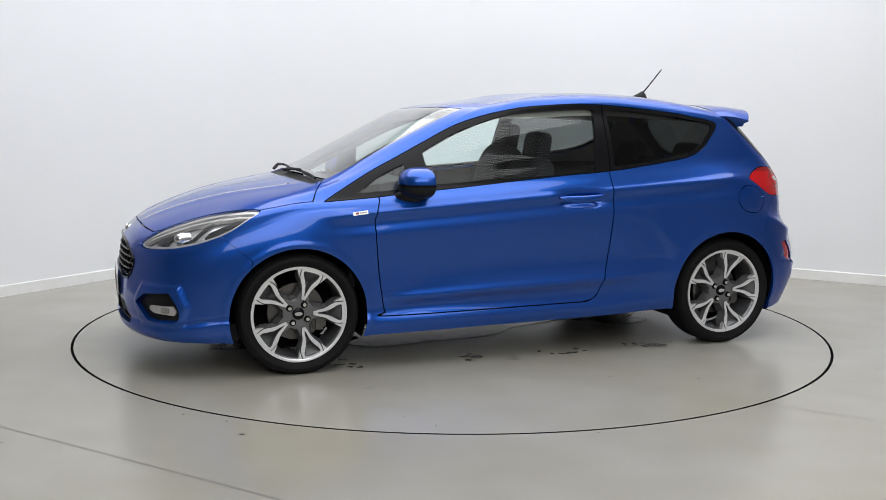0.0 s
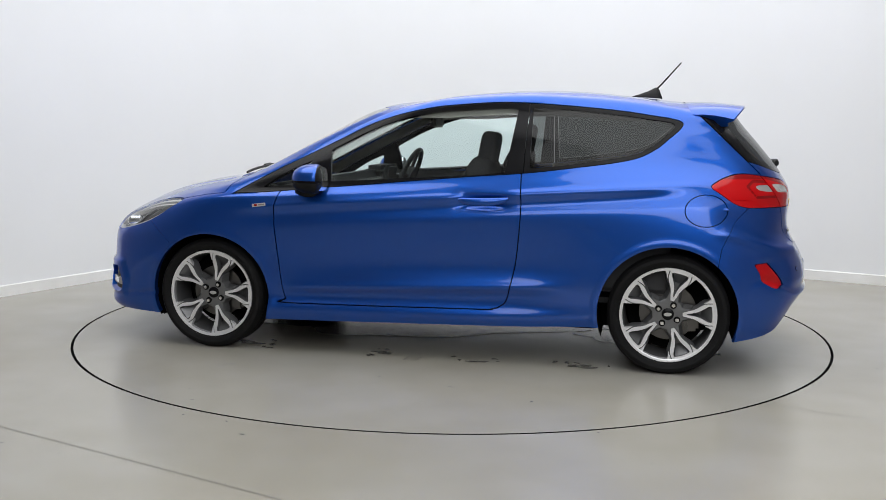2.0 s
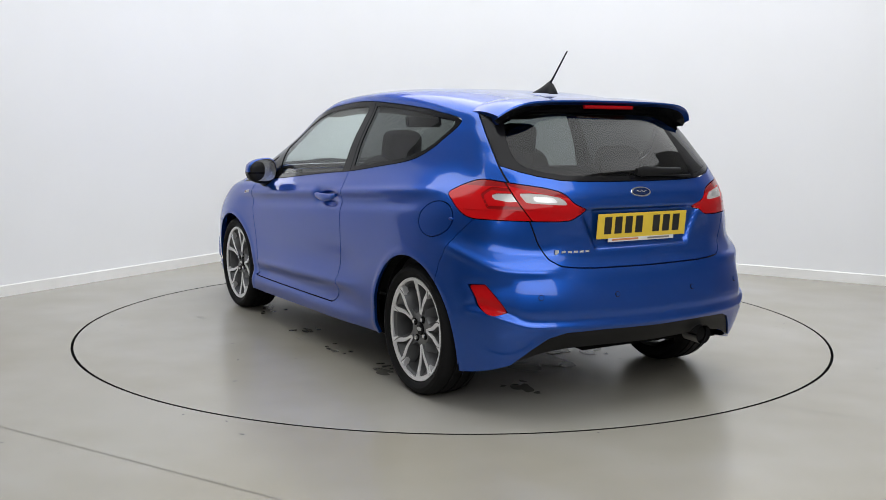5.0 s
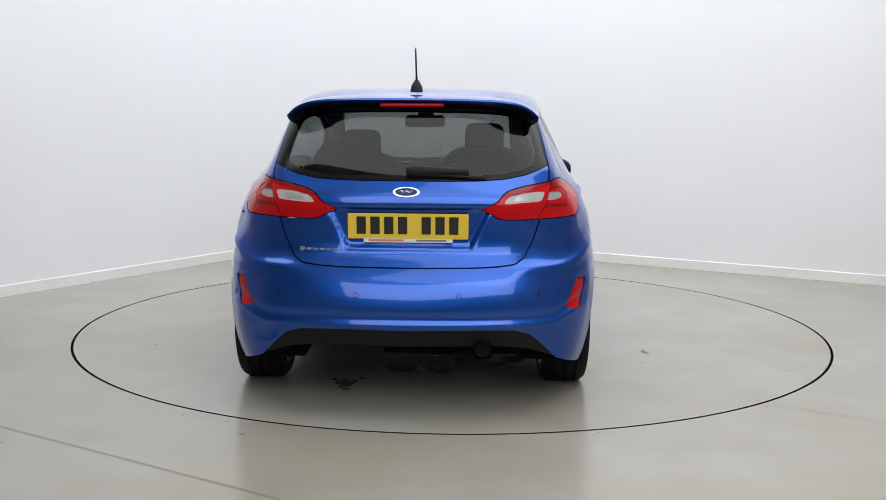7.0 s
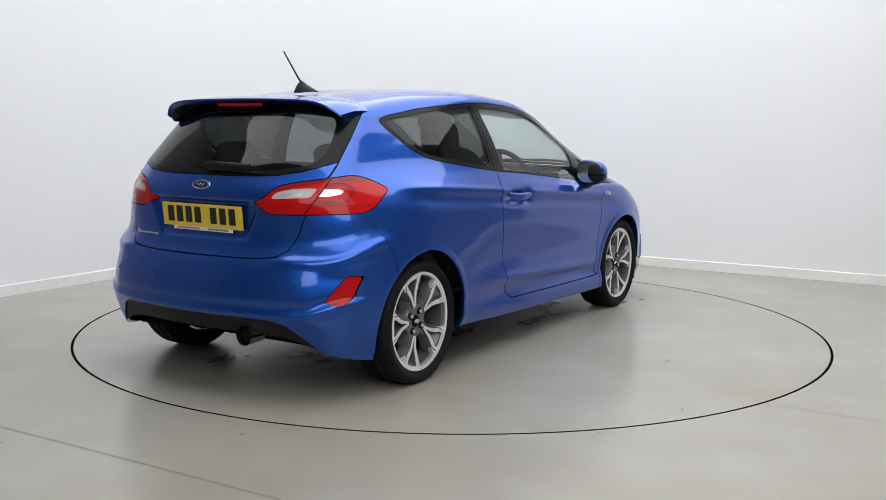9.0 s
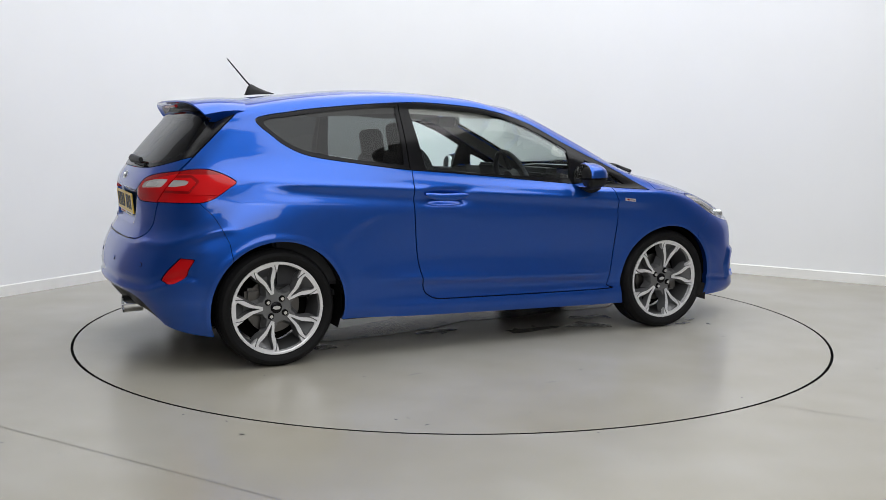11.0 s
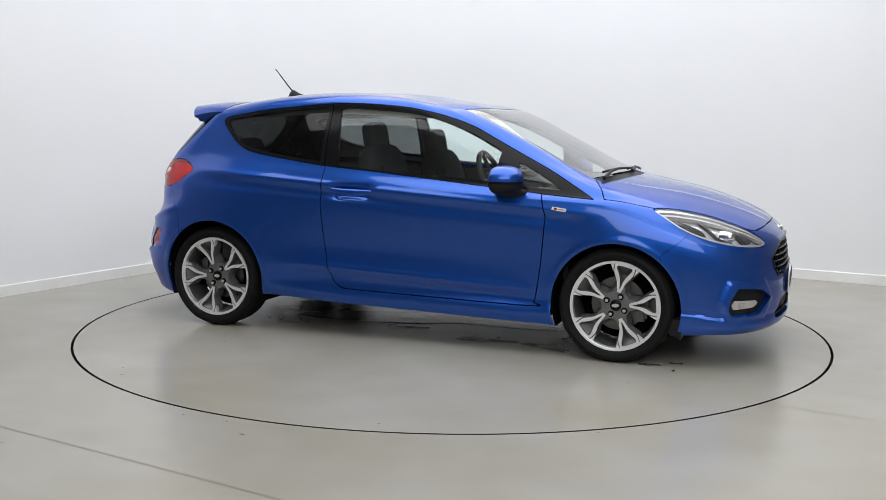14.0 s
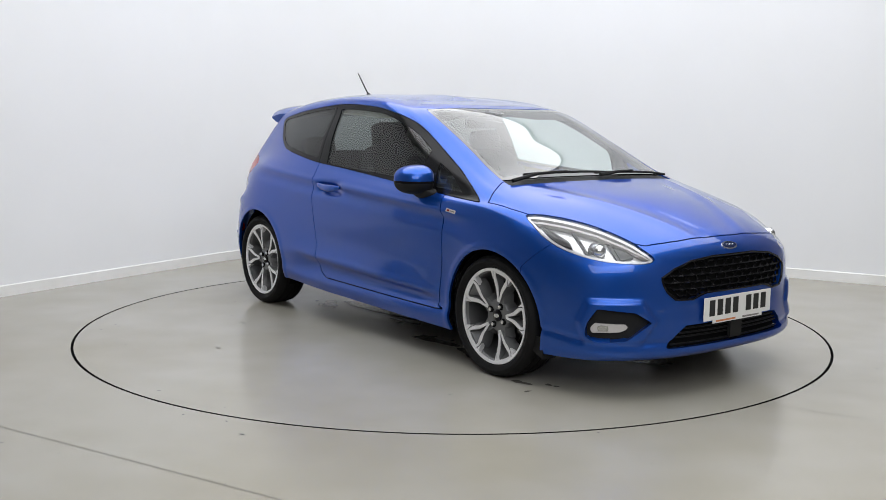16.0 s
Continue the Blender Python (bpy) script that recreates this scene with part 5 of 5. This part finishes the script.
for sy, sup, sback in ((0.36, 0.0, -0.07), (-0.36, 0.045, 0.045)):
    seat(sy, sup, sback)
bm = bmesh.new()
soft_block(bm, -0.98, 0, 0.54, 0.48, 1.20, 0.16, -6, 0.05)
bench = part("rear_bench", bm, FABRIC, car, "charcoal fabric rear bench", 45)
bm = bmesh.new()
soft_block(bm, -1.27, 0, 0.80, 0.13, 1.18, 0.54, -20, 0.05)
part("backrest", bm, FABRIC, bench, "fabric rear backrest", 45)
for hy in (0.34, -0.34):
    bm = bmesh.new()
    pad(bm, -1.36, hy, 1.08, 0.10, 0.26, 0.15, -12)
    part("headrest", bm, FABRIC, bench, "low rear headrest", 45)
bm = bmesh.new()
soft_block(bm, 0.70, 0, 0.86, 0.50, 1.34, 0.16, 8, 0.05)
soft_block(bm, 0.46, 0, 0.82, 0.18, 1.36, 0.20, 0, 0.05)
soft_block(bm, 0.52, -0.36, 0.955, 0.14, 0.34, 0.07, 0, 0.03)
soft_block(bm, 0.36, 0.0, 0.94, 0.03, 0.22, 0.14, -12, 0.012)
dash = part("dashboard", bm, DASH, car, "dark grey dashboard", 45)
bm = bmesh.new()
soft_block(bm, 0.05, 0, 0.48, 0.95, 0.20, 0.22, 0, 0.04)
part("console", bm, DASH, dash, "dark centre console", 45)
bm = bmesh.new()
wm = Matrix.Translation((0.33, -0.36, 0.925)) @ pose(0, 0, 0, 0, 66, 0)
tube(bm, [wm @ Vector((0.178 * math.cos(t), 0.178 * math.sin(t), 0)) for t in [2 * math.pi * k / 36 for k in range(36)]], 0.016, 8, closed=True)
cyl(bm, 0.065, 0.055, 0.05, wm, 20)
for t in (0, 180, 90):
    box(bm, 0.11, 0, 0, 0.12, 0.032, 0.018, wm @ pose(0, 0, 0, 0, 0, t + 90), 0.005)
part("steering_wheel", bm, DASH, car, "dark three-spoke steering wheel", 50)
bm = bmesh.new()
soft_block(bm, 0.06, 0, 1.272, 0.03, 0.25, 0.075, 10, 0.012)
part("interior_mirror", bm, MATT, car, "black interior mirror", 45)
bm = bmesh.new()
soft_block(bm, 0.18, 0, 1.335, 0.10, 0.10, 0.04, 25, 0.012)
part("sensor_housing", bm, MATT, car, "black sensor housing at the windscreen", 45)
bm = bmesh.new()
box(bm, -0.25, 0, 0.345, 1.9, 1.36, 0.03)
box(bm, -1.62, 0, 0.62, 0.50, 1.12, 0.03)
box(bm, -1.55, 0, 0.965, 0.36, 1.06, 0.02)
box(bm, 0.86, 0, 0.66, 0.03, 1.36, 0.5)
part("cabin_floor", bm, DASH, car, "dark carpeted cabin floor and parcel shelf")
for sg in (1, -1):
    bm = bmesh.new()
    box(bm, 0.10, sg * 0.755, 0.66, 1.32, 0.05, 0.56, bevel=0.02)
    soft_block(bm, 0.10, sg * 0.715, 0.70, 0.60, 0.06, 0.07, 0, 0.02)
    part("door_card", bm, DASH, car, "dark grey inner door panel", 45)
    bm = bmesh.new()
    box(bm, -0.96, sg * 0.73, 0.68, 0.74, 0.05, 0.56, bevel=0.02)
    part("side_trim", bm, DASH, car, "dark grey rear side trim", 45)

for pane in PANES:
    pane.visible_shadow = False


# ---- marks on the floor ----
def strip(name, a, b, w, mat, label, z=0.0015):
    a, b = Vector(a), Vector(b)
    d = (b - a)
    s = Vector((-d.y, d.x)).normalized() * w / 2
    n = 14
    V, F = [], []
    rnd = random.Random(int(1000 * a.x))
    for k in range(n + 1):
        c = a + d * k / n + s * rnd.uniform(-0.6, 0.6)
        V += [(c.x + s.x, c.y + s.y, z), (c.x - s.x, c.y - s.y, z)]
    for k in range(n):
        F.append((2 * k, 2 * k + 1, 2 * k + 3, 2 * k + 2))
    return tagged(mesh_ob(name, V, F, mat), label, "floor joint", kind="structure")


strip("floor_joint_1", (-3.6, -1.22), (0.6, -3.67), 0.003, CRACK, "thin worn joint line in the concrete floor")
strip("floor_joint_2", (1.43, -1.765), (2.6, -2.44), 0.003, CRACK, "thin worn joint line in the concrete floor")


def blot(bm, x, y, r, rnd, z, stretch=1.0, turn=0.0, n=18):
    ph = [rnd.uniform(0, 6.28) for _ in range(4)]
    vs = []
    for k in range(n):
        t = 2 * math.pi * k / n
        q = r * (1 + 0.3 * math.sin(2 * t + ph[0]) + 0.2 * math.sin(3 * t + ph[1]) + 0.12 * math.sin(5 * t + ph[2]))
        u, v = q * stretch * math.cos(t), q * math.sin(t)
        vs.append(bm.verts.new((x + u * math.cos(turn) - v * math.sin(turn), y + u * math.sin(turn) + v * math.cos(turn), z)))
    bm.faces.new(vs)


rnd = random.Random(4)
bm = bmesh.new()
for k in range(46):
    blot(bm, rnd.uniform(-2.6, 2.4), rnd.uniform(-3.2, -2.0) if k < 26 else rnd.uniform(-1.5, 2.0), rnd.uniform(0.002, 0.006), rnd, 0.002, rnd.uniform(1, 2.2), rnd.uniform(0, 3.14), 8)
for v in [v for v in bm.verts if math.hypot(v.co.x, v.co.y) < DISC_R + 0.02]:
    bm.verts.remove(v)
blot(bm, -0.845, -2.30, 0.006, rnd, 0.002, 2.4, 0.05, 10)
tagged(part("floor_grit", bm, SPECK), "small dark specks of grit on the floor", "grit", kind="stuff")
bm = bmesh.new()
for k in range(40):
    r, t = DISC_R * math.sqrt(rnd.uniform(0.02, 0.97)), rnd.uniform(0, 6.28)
    blot(bm, r * math.cos(t), r * math.sin(t), rnd.uniform(0.002, 0.0065), rnd, 0.002, rnd.uniform(1, 2.6), rnd.uniform(0, 3.14), 8)
tagged(part("grit", bm, SPECK, turntable), "small dark specks of grit on the turntable", kind="stuff")
# dripped water; the three broad patches also paint the car's shade on the floor
for x, y, r, st in ((0.05, 0.17, 0.32, 2.3), (-1.05, 0.15, 0.15, 1.8), (1.1, 0.2, 0.20, 1.5), (-1.5, 0.5, 0.04, 2.2), (-0.9, 0.95, 0.035, 2.4), (-0.35, 0.98, 0.02, 2.5), (0.35, -0.40, 0.06, 2.4), (0.75, -0.42, 0.07, 1.8), (0.9, -0.2, 0.06, 1.8), (1.35, -0.62, 0.025, 2.0),
                    (0.2, 0.9, 0.03, 2.0), (1.0, 0.85, 0.04, 1.8), (-1.0, -0.3, 0.06, 2.0), (-0.2, -0.2, 0.05, 2.2)):
    bm = bmesh.new()
    blot(bm, x, y, r, rnd, 0.0022, st, rnd.uniform(-0.4, 0.4), 28)
    for q in range(4):
        blot(bm, x + rnd.uniform(-0.16, 0.16), y + rnd.uniform(-0.1, 0.1), rnd.uniform(0.006, 0.018), rnd, 0.0024, 1.4, rnd.uniform(0, 3), 12)
    part("wet_shade_patch", bm, WET_SHADE, turntable, "thin film of dripped water, darkened to deepen the shade under the car")

bm = bmesh.new()
for k in range(4):
    box(bm, 0.004 * k, 0.965 + 0.022 * k, 0.0016, 0.085 - 0.01 * (k % 2), 0.006, 0.0012)
part("scuff_mark", bm, CRACK, turntable, "short parallel scuff marks")
for x, y, st in ((-0.75, -1.087, 3.0), (-0.2, -1.5, 2.0), (0.9, 1.35, 2.5)):
    bm = bmesh.new()
    blot(bm, x, y, 0.012, rnd, 0.0018, st, 0.2, 14)
    part("stain", bm, CRACK, turntable, "faint brown stain")


# ---- what moves: the turntable and the car on it ----
def motions():
    disc_rows, car_rows = [], []
    for k in range(33):
        t = 0.5 * k
        a = TURN_AT_7 + TURN_RATE * (t - 7.0)
        disc_rows.append((t, pose(0, 0, 0, 0, 0, a)))
        car_rows.append((t, pose(-math.sin(radians(a)) * CAR_SIDE, math.cos(radians(a)) * CAR_SIDE, 0, 0, 0, a)))
    walk(turntable, disc_rows)
    walk(car, car_rows)


motions()
